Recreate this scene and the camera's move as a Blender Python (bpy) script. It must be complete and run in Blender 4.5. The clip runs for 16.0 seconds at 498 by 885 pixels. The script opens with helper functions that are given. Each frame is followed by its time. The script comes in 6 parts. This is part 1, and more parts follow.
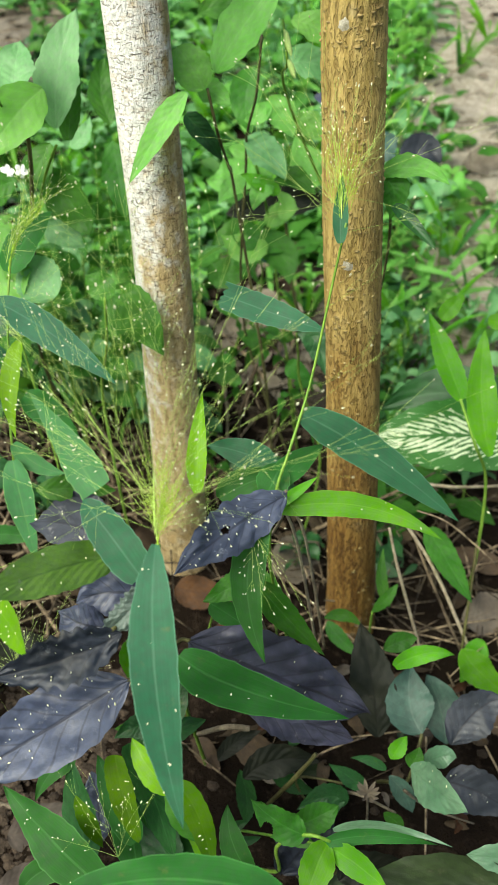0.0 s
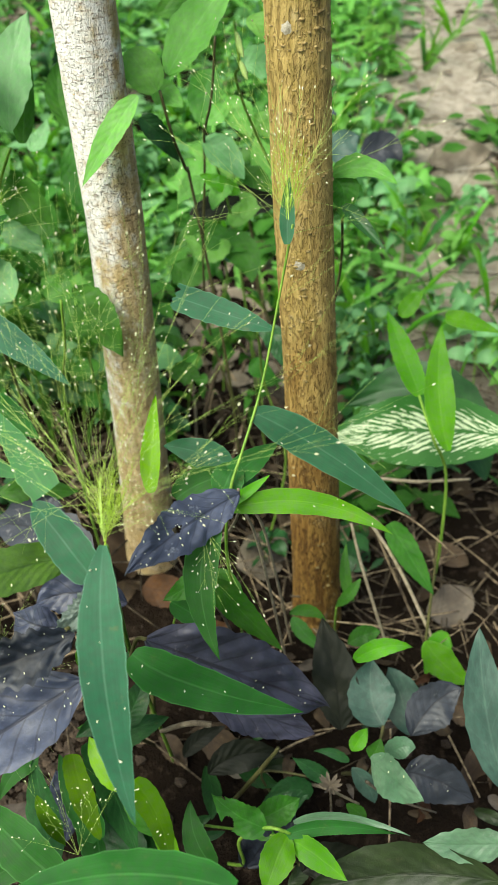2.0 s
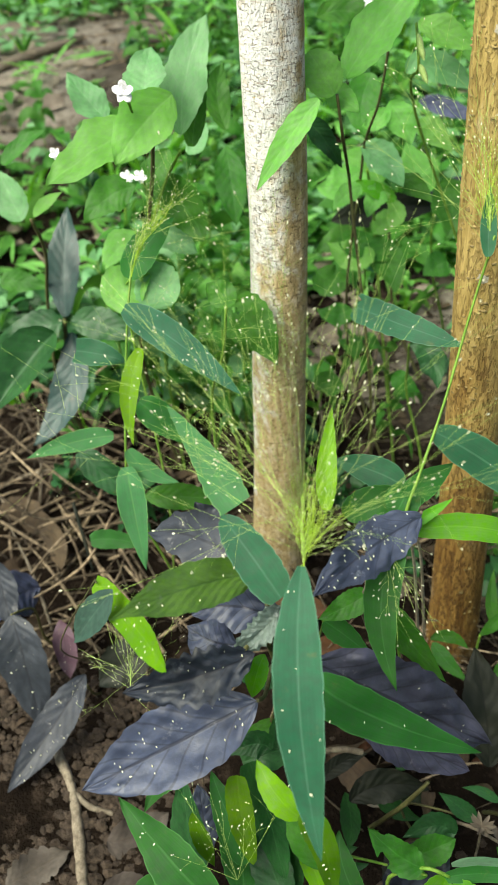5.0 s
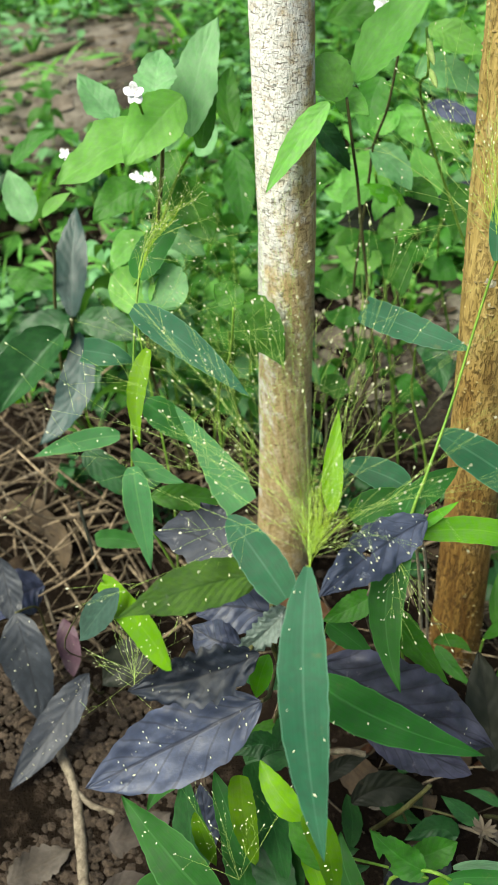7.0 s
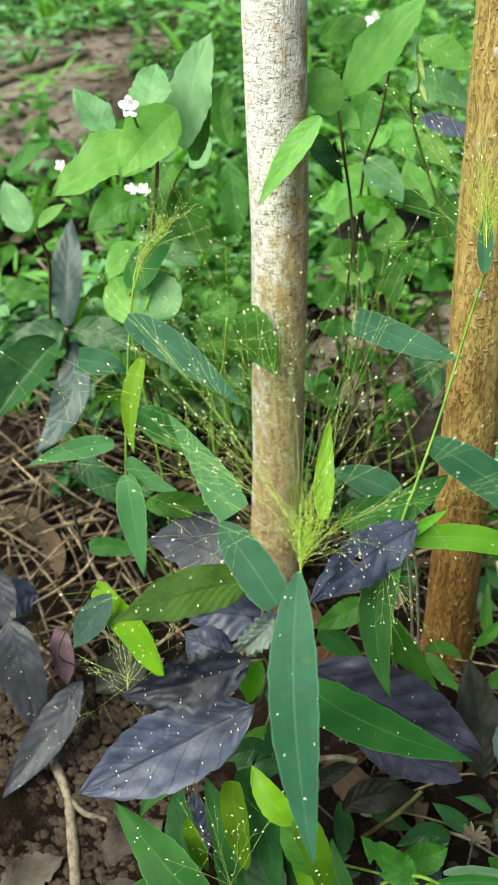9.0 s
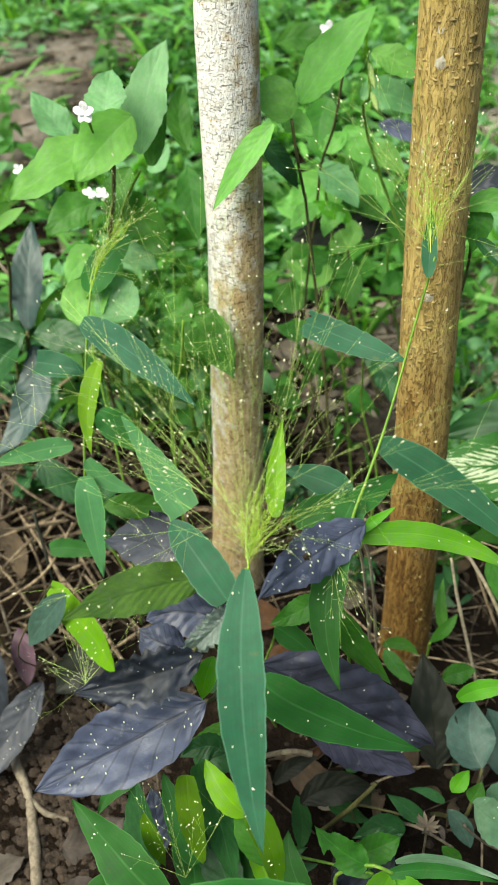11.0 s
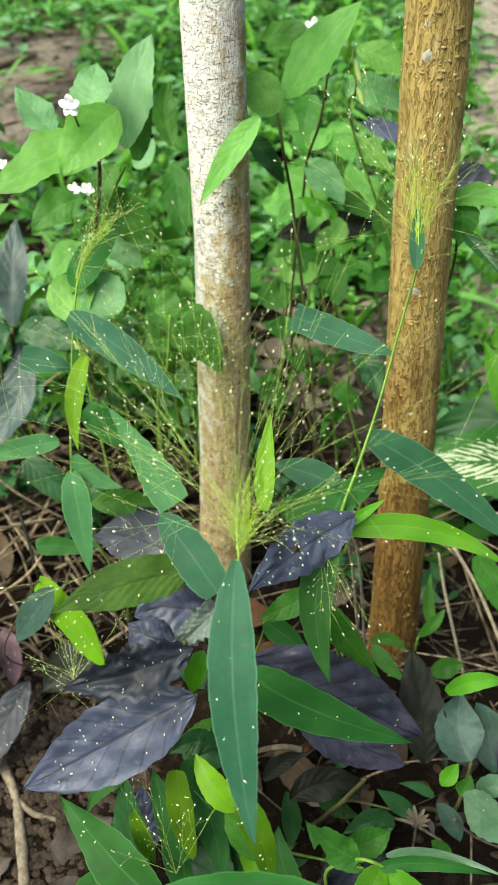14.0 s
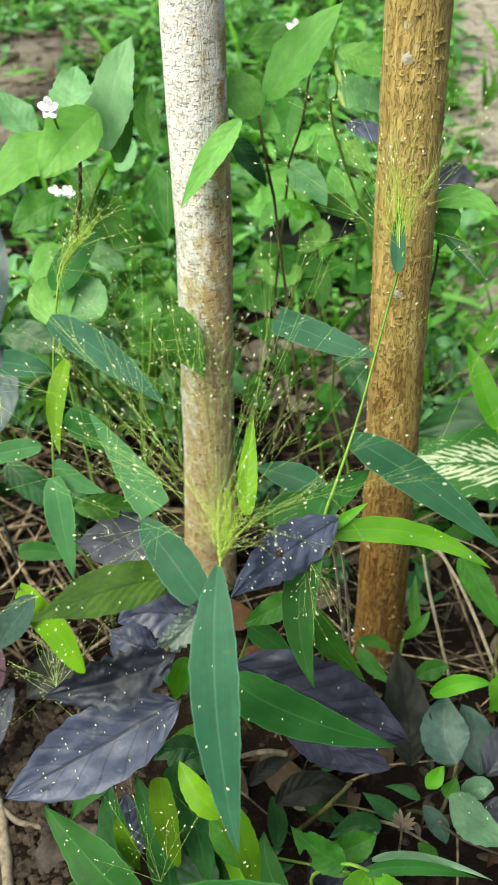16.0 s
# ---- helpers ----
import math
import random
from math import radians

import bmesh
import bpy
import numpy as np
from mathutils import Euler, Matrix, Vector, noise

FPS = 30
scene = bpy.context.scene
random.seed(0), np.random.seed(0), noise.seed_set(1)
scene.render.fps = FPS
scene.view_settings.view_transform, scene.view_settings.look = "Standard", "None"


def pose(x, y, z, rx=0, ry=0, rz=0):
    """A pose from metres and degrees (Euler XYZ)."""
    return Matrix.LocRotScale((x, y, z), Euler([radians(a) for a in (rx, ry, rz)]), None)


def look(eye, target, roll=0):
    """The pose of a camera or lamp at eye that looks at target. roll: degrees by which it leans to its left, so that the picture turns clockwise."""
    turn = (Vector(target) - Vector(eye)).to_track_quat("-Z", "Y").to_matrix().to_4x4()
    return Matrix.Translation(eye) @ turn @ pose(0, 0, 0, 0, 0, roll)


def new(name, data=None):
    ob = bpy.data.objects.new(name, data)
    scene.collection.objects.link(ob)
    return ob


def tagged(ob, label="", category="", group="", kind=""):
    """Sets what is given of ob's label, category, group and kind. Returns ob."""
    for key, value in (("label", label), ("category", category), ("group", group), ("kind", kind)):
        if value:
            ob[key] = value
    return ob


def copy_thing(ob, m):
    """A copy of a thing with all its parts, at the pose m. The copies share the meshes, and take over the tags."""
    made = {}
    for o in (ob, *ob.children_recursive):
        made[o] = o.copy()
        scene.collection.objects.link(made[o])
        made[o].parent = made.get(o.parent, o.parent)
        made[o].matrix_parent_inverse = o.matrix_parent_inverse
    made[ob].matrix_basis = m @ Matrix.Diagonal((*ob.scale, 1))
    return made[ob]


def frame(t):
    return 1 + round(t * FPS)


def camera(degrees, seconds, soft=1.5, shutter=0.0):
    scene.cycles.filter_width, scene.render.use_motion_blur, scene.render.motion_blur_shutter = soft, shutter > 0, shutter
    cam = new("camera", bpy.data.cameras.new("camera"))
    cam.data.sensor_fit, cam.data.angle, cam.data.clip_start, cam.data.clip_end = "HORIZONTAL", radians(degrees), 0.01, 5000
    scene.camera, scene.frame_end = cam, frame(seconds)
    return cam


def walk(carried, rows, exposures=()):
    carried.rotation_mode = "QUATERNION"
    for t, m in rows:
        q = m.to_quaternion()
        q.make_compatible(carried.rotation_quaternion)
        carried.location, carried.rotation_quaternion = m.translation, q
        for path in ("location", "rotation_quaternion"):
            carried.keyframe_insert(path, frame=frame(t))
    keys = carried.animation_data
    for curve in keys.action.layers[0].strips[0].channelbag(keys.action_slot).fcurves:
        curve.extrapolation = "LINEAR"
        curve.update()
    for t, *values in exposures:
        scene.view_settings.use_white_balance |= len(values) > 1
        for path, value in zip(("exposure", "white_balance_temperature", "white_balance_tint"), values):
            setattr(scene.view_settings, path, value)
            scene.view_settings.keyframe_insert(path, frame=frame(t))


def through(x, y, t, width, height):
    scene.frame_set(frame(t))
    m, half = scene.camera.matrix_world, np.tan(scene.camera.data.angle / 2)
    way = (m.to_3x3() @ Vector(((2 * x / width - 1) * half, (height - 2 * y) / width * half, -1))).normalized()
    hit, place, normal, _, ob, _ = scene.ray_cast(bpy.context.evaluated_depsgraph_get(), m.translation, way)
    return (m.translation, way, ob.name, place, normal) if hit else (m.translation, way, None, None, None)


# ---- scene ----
cam = camera(34.7, 16.0)
cam.data.dof.use_dof, cam.data.dof.focus_distance, cam.data.dof.aperture_fstop = True, 0.55, 13.0
PATH = [
    (0, (0.072, 0.004, 0.625), (-0.13, 1.546, -0.632), -1.7),
    (0.5, (0.071, 0.008, 0.623), (-0.122, 1.549, -0.638), -1.6),
    (1, (0.075, 0.004, 0.627), (-0.109, 1.543, -0.636), -1.6),
    (1.5, (0.094, 0.0, 0.63), (-0.082, 1.54, -0.634), -1.9),
    (2, (0.093, 0.002, 0.63), (-0.066, 1.544, -0.635), -1.7),
    (2.5, (0.076, 0.002, 0.633), (-0.074, 1.547, -0.628), -1.6),
    (3, (0.047, 0.009, 0.626), (-0.156, 1.549, -0.634), -2.7),
    (3.5, (0.028, 0.013, 0.624), (-0.272, 1.542, -0.63), -3.5),
    (4, (0.025, 0.015, 0.621), (-0.302, 1.539, -0.632), -3.6),
    (4.5, (0.024, 0.013, 0.624), (-0.314, 1.535, -0.629), -3.3),
    (5, (0.023, 0.013, 0.625), (-0.328, 1.535, -0.623), -3.3),
    (7.5, (0.021, 0.008, 0.626), (-0.337, 1.536, -0.614), -2.7),
    (8, (0.025, 0.005, 0.629), (-0.327, 1.54, -0.604), -2.6),
    (8.5, (0.023, 0.006, 0.628), (-0.331, 1.545, -0.6), -2.5),
    (9, (0.024, 0.005, 0.629), (-0.325, 1.547, -0.596), -2.4),
    (9.5, (0.03, 0.005, 0.629), (-0.298, 1.55, -0.598), -1.9),
    (10, (0.038, 0.002, 0.631), (-0.27, 1.553, -0.594), -1.6),
    (12.5, (0.039, -0.005, 0.635), (-0.221, 1.561, -0.581), -0.9),
    (13, (0.035, -0.007, 0.635), (-0.222, 1.562, -0.577), -0.9),
    (13.5, (0.024, -0.001, 0.631), (-0.236, 1.567, -0.583), -0.9),
    (14, (0.036, -0.005, 0.628), (-0.206, 1.564, -0.589), -0.6),
    (14.5, (0.05, -0.016, 0.632), (-0.178, 1.557, -0.583), -0.5),
    (15, (0.04, -0.008, 0.627), (-0.183, 1.567, -0.585), -0.4),
    (15.5, (0.039, 0.0, 0.623), (-0.179, 1.574, -0.592), -0.4),
    (16, (0.039, -0.001, 0.628), (-0.172, 1.573, -0.587), -0.3),
]
walk(cam, [(t, look(eye, target, roll)) for t, eye, target, roll in PATH])

# ---- light ----
world = bpy.data.worlds.new("sky")
scene.world = world
world.use_nodes = True
wn = world.node_tree
sky = wn.nodes.new("ShaderNodeTexSky")
sky.sky_type, sky.sun_disc = "NISHITA", False
SUN_ELEV, SUN_TURN = 54.0, -138.0          # degrees; turn is measured from +y towards +x
sky.sun_elevation, sky.sun_rotation = radians(SUN_ELEV), radians(SUN_TURN)
sky.air_density, sky.dust_density = 1.0, 3.0
wn.links.new(sky.outputs[0], wn.nodes["Background"].inputs[0])
wn.nodes["Background"].inputs[1].default_value = 0.098
sun = new("sun", bpy.data.lights.new("sun", "SUN"))
sun.data.energy, sun.data.angle, sun.data.color = 5.6, radians(50), (0.96, 0.96, 0.79)
_e, _a = radians(SUN_ELEV), radians(SUN_TURN)
sun.matrix_world = look((math.sin(_a) * math.cos(_e) * 9, math.cos(_a) * math.cos(_e) * 9, math.sin(_e) * 9), (0, 0, 0))
scene.view_settings.exposure = 0.44


# ---- materials ----
def nodes_of(name):
    m = bpy.data.materials.new(name)
    m.use_nodes = True
    nt = m.node_tree
    return m, nt, nt.nodes["Principled BSDF"], nt.nodes["Material Output"]


class Net:
    """Short calls for wiring nodes."""

    def __init__(self, nt):
        self.nt = nt

    def put(self, kind, **inputs):
        n = self.nt.nodes.new("ShaderNode" + kind)
        for key, value in inputs.items():
            self.wire(n.inputs[key.replace("_", " ")], value)
        return n

    def wire(self, socket, value):
        if isinstance(value, bpy.types.NodeSocket):
            self.nt.links.new(value, socket)
        else:
            socket.default_value = value

    def math(self, op, a, b=0.0, clamp=False):
        n = self.nt.nodes.new("ShaderNodeMath")
        n.operation, n.use_clamp = op, clamp
        self.wire(n.inputs[0], a)
        self.wire(n.inputs[1], b)
        return n.outputs[0]

    def step(self, value, lo, hi, a=0.0, b=1.0):
        n = self.nt.nodes.new("ShaderNodeMapRange")
        n.interpolation_type = "SMOOTHSTEP"
        for i, v in enumerate((value, lo, hi, a, b)):
            self.wire(n.inputs[i], v)
        return n.outputs[0]

    def mix(self, fac, a, b, blend="MIX"):
        n = self.nt.nodes.new("ShaderNodeMix")
        n.data_type, n.blend_type = "RGBA", blend
        self.wire(n.inputs[0], fac)
        self.wire(n.inputs[6], a if isinstance(a, bpy.types.NodeSocket) else (*a, 1))
        self.wire(n.inputs[7], b if isinstance(b, bpy.types.NodeSocket) else (*b, 1))
        return n.outputs[2]

    def noise(self, scale, detail=3.0, rough=0.55, vector=None, stretch=None, distortion=0.0):
        n = self.nt.nodes.new("ShaderNodeTexNoise")
        n.inputs["Scale"].default_value, n.inputs["Detail"].default_value = scale, detail
        n.inputs["Roughness"].default_value, n.inputs["Distortion"].default_value = rough, distortion
        v = vector if vector is not None else self.nt.nodes.new("ShaderNodeTexCoord").outputs["Object"]
        if stretch:
            mp = self.nt.nodes.new("ShaderNodeMapping")
            mp.inputs["Scale"].default_value = stretch
            self.nt.links.new(v, mp.inputs["Vector"])
            v = mp.outputs[0]
        self.nt.links.new(v, n.inputs["Vector"])
        return n.outputs["Fac"]

    def bump(self, height, strength, distance):
        n = self.put("Bump", Height=height, Strength=strength, Distance=distance)
        return n.outputs[0]


def leaf_material(name, dark, light, vein, style="pinnate", rough=0.42, through=0.35, glow=None, veins=9.0, ribs=0.5, wear=0.25, worn=(0.20, 0.16, 0.06), gloss=0.5, relief_depth=0.14, crumple=0.6, ink=0.34, margin=0.0, veinlets=0.35):
    """A leaf: colour mottled between dark and light, a paler midrib, side veins (pinnate) or fine lines along it (parallel)."""
    m, nt, bsdf, out = nodes_of(name)
    k = Net(nt)
    uv = nt.nodes.new("ShaderNodeUVMap").outputs[0]
    sep = k.put("SeparateXYZ", Vector=uv)
    u, v = sep.outputs[0], sep.outputs[1]
    off = k.math("ABSOLUTE", k.math("SUBTRACT", u, 0.5))
    rib = k.step(off, 0.012, 0.035, 1.0, 0.0)
    big = k.noise(34.0, 3.0)
    fine = k.noise(260.0, 4.0, 0.65)
    if style == "pinnate":
        bend = k.math("SUBTRACT", k.math("MULTIPLY", v, veins), k.math("MULTIPLY", k.math("POWER", off, 0.8), veins * 0.42))
        saw = k.math("ABSOLUTE", k.math("SUBTRACT", k.math("FRACT", bend), 0.5))
        side = k.step(saw, 0.02, 0.09, 1.0, 0.0)
        relief = k.math("SUBTRACT", k.step(saw, 0.0, 0.5), k.math("MULTIPLY", rib, 0.8))
        lines = k.math("MULTIPLY", side, ink)
        net = nt.nodes.new("ShaderNodeTexVoronoi")          # the fine net of veinlets between the side veins
        net.feature = "DISTANCE_TO_EDGE"
        net.inputs["Scale"].default_value = 330.0
        nt.links.new(nt.nodes.new("ShaderNodeTexCoord").outputs["Object"], net.inputs["Vector"])
        mesh = k.step(net.outputs["Distance"], 0.0, 0.16)
        relief = k.math("ADD", relief, k.math("MULTIPLY", mesh, veinlets))
        lines = k.math("MAXIMUM", lines, k.math("MULTIPLY", k.math("SUBTRACT", 1.0, mesh), veinlets * 0.30))
    else:
        saw = k.math("ABSOLUTE", k.math("SUBTRACT", k.math("FRACT", k.math("MULTIPLY", u, veins * 2)), 0.5))
        side = k.step(saw, 0.05, 0.3, 1.0, 0.0)
        relief = k.math("SUBTRACT", k.math("MULTIPLY", saw, 0.25), k.math("MULTIPLY", rib, 0.9))
        lines = k.math("MULTIPLY", side, 0.05)
    lines = k.math("MAXIMUM", lines, k.math("MULTIPLY", rib, 0.8))
    own = nt.nodes.new("ShaderNodeObjectInfo").outputs["Random"]
    base = k.mix(k.step(big, 0.3, 0.7), dark, light)
    base = k.mix(k.math("MULTIPLY", lines, ribs), base, vein)
    streak = k.noise(1.0, 3.0, 0.6, vector=uv, stretch=(46.0, 2.6, 1.0) if style == "parallel" else (9.0, 9.0, 1.0))
    base = k.mix(k.step(streak, 0.35, 0.7, 0.0, 0.38), base, [c * 0.62 for c in dark])
    if margin:
        base = k.mix(k.math("MULTIPLY", k.step(off, 0.470, 0.488), margin), base, vein)
    spots = k.math("MULTIPLY", k.step(k.noise(75.0, 5.0, 0.7), 0.60, 0.72), wear)
    base = k.mix(spots, base, worn)
    hsv = nt.nodes.new("ShaderNodeHueSaturation")
    k.wire(hsv.inputs["Hue"], k.step(own, 0, 1, 0.494, 0.507))
    k.wire(hsv.inputs["Saturation"], k.step(fine, 0.3, 0.7, 0.92, 1.06))
    k.wire(hsv.inputs["Value"], k.math("MULTIPLY", k.step(own, 0, 1, 0.92, 1.10), k.step(fine, 0.3, 0.7, 0.9, 1.1)))
    k.wire(hsv.inputs["Color"], base)
    col = hsv.outputs[0]
    k.wire(bsdf.inputs["Base Color"], col)
    k.wire(bsdf.inputs["Roughness"], k.step(fine, 0.25, 0.75, rough - 0.06, rough + 0.12))
    bsdf.inputs["Specular IOR Level"].default_value = gloss
    height = k.math("ADD", k.math("ADD", relief, k.math("MULTIPLY", k.noise(95.0, 2.0, 0.5), crumple)), k.math("MULTIPLY", fine, 0.5))
    bump = k.bump(height, relief_depth, 0.0010)
    k.wire(bsdf.inputs["Normal"], bump)
    tr = k.put("BsdfTranslucent", Normal=bump)
    k.wire(tr.inputs["Color"], k.mix(0.6, col, glow or [min(1, c * 2.2) for c in light]))
    mixed = k.put("MixShader", Fac=through)
    nt.links.new(bsdf.outputs[0], mixed.inputs[1])
    nt.links.new(tr.outputs[0], mixed.inputs[2])
    nt.links.new(mixed.outputs[0], out.inputs[0])
    return m


def plain_material(name, dark, light, rough=0.8, scale=60.0, stretch=None, bump=0.4, depth=0.002, spec=0.3, vary=0.15):
    m, nt, bsdf, out = nodes_of(name)
    k = Net(nt)
    big, fine = k.noise(scale, 4.0, 0.6, stretch=stretch), k.noise(scale * 6, 4.0, 0.65, stretch=stretch)
    col = k.mix(k.step(big, 0.3, 0.7), dark, light)
    hsv = nt.nodes.new("ShaderNodeHueSaturation")
    own = nt.nodes.new("ShaderNodeObjectInfo").outputs["Random"]
    isle = nt.nodes.new("ShaderNodeNewGeometry").outputs["Random Per Island"]
    k.wire(hsv.inputs["Value"], k.math("MULTIPLY", k.math("MULTIPLY", k.step(own, 0, 1, 1 - vary, 1 + vary), k.step(isle, 0, 1, 1 - vary, 1 + vary)), k.step(fine, 0.3, 0.7, 0.8, 1.2)))
    k.wire(hsv.inputs["Color"], col)
    k.wire(bsdf.inputs["Base Color"], hsv.outputs[0])
    bsdf.inputs["Roughness"].default_value, bsdf.inputs["Specular IOR Level"].default_value = rough, spec
    k.wire(bsdf.inputs["Normal"], k.bump(k.math("ADD", big, fine), bump, depth))
    return m


M_COOL = leaf_material("blade_blue_green", (0.021, 0.092, 0.046), (0.037, 0.128, 0.066), (0.10, 0.23, 0.14), "parallel", 0.52, 0.25, (0.09, 0.34, 0.09), veins=11, ribs=0.55, gloss=0.15, margin=0.8)
M_MID = leaf_material("blade_mid_green", (0.019, 0.096, 0.018), (0.038, 0.150, 0.032), (0.09, 0.27, 0.07), "parallel", 0.52, 0.30, (0.14, 0.42, 0.04), veins=10, ribs=0.5, gloss=0.13, margin=0.6)
M_FRESH = leaf_material("blade_fresh_green", (0.040, 0.150, 0.050), (0.066, 0.205, 0.074), (0.16, 0.34, 0.10), "parallel", 0.52, 0.30, (0.16, 0.46, 0.08), veins=10, ribs=0.5, gloss=0.15, margin=0.9)
M_MOSS = leaf_material("blade_moss_green", (0.062, 0.165, 0.007), (0.105, 0.235, 0.012), (0.16, 0.30, 0.03), "parallel", 0.50, 0.35, (0.28, 0.46, 0.01), veins=9, ribs=0.4, gloss=0.2)
M_BRIGHT = leaf_material("blade_bright_green", (0.074, 0.29, 0.010), (0.122, 0.38, 0.018), (0.22, 0.50, 0.06), "parallel", 0.48, 0.42, (0.28, 0.62, 0.02), veins=9, ribs=0.45, gloss=0.25, margin=0.4)
M_LIME = leaf_material("blade_lime_green", (0.115, 0.30, 0.006), (0.180, 0.39, 0.010), (0.26, 0.48, 0.04), "parallel", 0.48, 0.42, (0.46, 0.66, 0.01), veins=9, ribs=0.45, gloss=0.25)
M_LIGHT = leaf_material("herb_light_green", (0.130, 0.375, 0.056), (0.205, 0.49, 0.100), (0.30, 0.58, 0.18), "pinnate", 0.55, 0.45, (0.36, 0.76, 0.12), veins=8, ribs=0.30, wear=0.1, gloss=0.35, veinlets=0.15)
# pale blue-green herb leaf, with the background's haze mixed into its colour
M_HAZE = leaf_material("herb_hazed_blue_green", (0.125, 0.330, 0.120), (0.190, 0.430, 0.170), (0.27, 0.52, 0.24), "pinnate", 0.55, 0.35, (0.26, 0.62, 0.18), veins=8, ribs=0.30, wear=0.1, gloss=0.5, veinlets=0.15)
M_HERB = leaf_material("herb_green", (0.030, 0.130, 0.014), (0.062, 0.205, 0.026), (0.10, 0.27, 0.06), "pinnate", 0.48, 0.32, (0.18, 0.46, 0.04), veins=8, ribs=0.4, gloss=0.2, veinlets=0.2)
M_OLIVE = leaf_material("leaf_olive_green", (0.055, 0.140, 0.012), (0.110, 0.225, 0.026), (0.030, 0.085, 0.012), "pinnate", 0.34, 0.25, (0.20, 0.42, 0.03), gloss=0.9, veins=12, ribs=0.7, relief_depth=0.22, crumple=1.5, veinlets=0.45, worn=(0.20, 0.24, 0.16), wear=0.5)
M_PURPLE = leaf_material("leaf_slate_purple", (0.030, 0.038, 0.074), (0.068, 0.082, 0.138), (0.010, 0.009, 0.016), "pinnate", 0.44, 0.05, (0.10, 0.04, 0.08), veins=7, ribs=0.85, wear=0.40, worn=(0.20, 0.21, 0.24), gloss=0.5, relief_depth=0.26, crumple=2.2, ink=0.6, veinlets=0.10)
M_AUBERGINE = leaf_material("leaf_brownish_purple", (0.031, 0.032, 0.056), (0.072, 0.072, 0.114), (0.016, 0.013, 0.020), "pinnate", 0.44, 0.05, (0.10, 0.04, 0.08), veins=7, ribs=0.85, wear=0.5, worn=(0.20, 0.18, 0.21), gloss=0.5, relief_depth=0.26, crumple=2.4, ink=0.6, veinlets=0.10)
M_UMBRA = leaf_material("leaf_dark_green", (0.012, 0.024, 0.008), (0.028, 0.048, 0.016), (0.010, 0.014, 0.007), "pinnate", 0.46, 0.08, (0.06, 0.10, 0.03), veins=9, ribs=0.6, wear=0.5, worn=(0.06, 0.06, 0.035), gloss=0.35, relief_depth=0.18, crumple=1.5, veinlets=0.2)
# dusty purple, its colour also raised for sky light the leaf misses
M_DUSTY_LIT = leaf_material("leaf_dusty_lit_purple", (0.046, 0.056, 0.096), (0.090, 0.105, 0.165), (0.014, 0.013, 0.022), "pinnate", 0.46, 0.05, (0.10, 0.04, 0.08), veins=7, ribs=0.8, wear=0.9, worn=(0.24, 0.26, 0.31), gloss=0.5, relief_depth=0.26, crumple=3.0, ink=0.5, veinlets=0.1)
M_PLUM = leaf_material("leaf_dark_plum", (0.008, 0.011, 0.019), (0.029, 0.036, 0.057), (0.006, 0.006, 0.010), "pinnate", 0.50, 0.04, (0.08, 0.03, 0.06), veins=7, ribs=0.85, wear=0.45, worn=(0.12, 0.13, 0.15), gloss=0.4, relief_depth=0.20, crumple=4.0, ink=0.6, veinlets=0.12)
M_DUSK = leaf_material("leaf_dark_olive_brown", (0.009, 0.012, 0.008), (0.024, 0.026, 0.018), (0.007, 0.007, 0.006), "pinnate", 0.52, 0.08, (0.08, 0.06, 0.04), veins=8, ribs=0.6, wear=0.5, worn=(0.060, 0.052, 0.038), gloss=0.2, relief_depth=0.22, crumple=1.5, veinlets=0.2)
M_SLATE = leaf_material("leaf_dusty_slate", (0.024, 0.029, 0.038), (0.044, 0.050, 0.064), (0.012, 0.012, 0.016), "pinnate", 0.45, 0.06, (0.08, 0.06, 0.08), veins=8, ribs=0.7, wear=0.9, worn=(0.13, 0.13, 0.135), gloss=0.3, relief_depth=0.14, crumple=2.0, veinlets=0.15)
M_MAUVE = leaf_material("leaf_mauve", (0.085, 0.042, 0.066), (0.145, 0.083, 0.112), (0.08, 0.03, 0.05), "pinnate", 0.5, 0.2, veins=7)
M_TEAL = leaf_material("leaf_grey_teal", (0.032, 0.072, 0.056), (0.060, 0.118, 0.092), (0.10, 0.17, 0.13), "pinnate", 0.46, 0.12, veins=7, ribs=0.4, gloss=0.3, relief_depth=0.10, veinlets=0.15, wear=0.4, worn=(0.14, 0.19, 0.17))
M_SILVER = leaf_material("leaf_withered_silver", (0.10, 0.14, 0.12), (0.20, 0.25, 0.22), (0.05, 0.07, 0.05), "pinnate", 0.40, 0.25, veins=9, ribs=0.6, wear=1.0, worn=(0.40, 0.43, 0.40), gloss=0.5, relief_depth=0.4, crumple=4.0, veinlets=0.6)
M_PALE = leaf_material("leaf_pale_green", (0.070, 0.155, 0.085), (0.130, 0.235, 0.140), (0.05, 0.12, 0.05), "pinnate", 0.36, 0.2, veins=8, ribs=0.4, wear=0.5, worn=(0.24, 0.30, 0.26), veinlets=0.2)
M_DEEP = leaf_material("leaf_deep_green", (0.012, 0.062, 0.016), (0.028, 0.110, 0.028), (0.05, 0.15, 0.05), "pinnate", 0.42, 0.15, (0.06, 0.2, 0.04), veins=9, ribs=0.5, gloss=0.35, relief_depth=0.15)
M_DARKTEAL = leaf_material("leaf_dark_teal", (0.018, 0.045, 0.040), (0.034, 0.075, 0.066), (0.06, 0.12, 0.10), "pinnate", 0.40, 0.12, (0.05, 0.14, 0.08), veins=9, ribs=0.6, gloss=0.45, relief_depth=0.16)
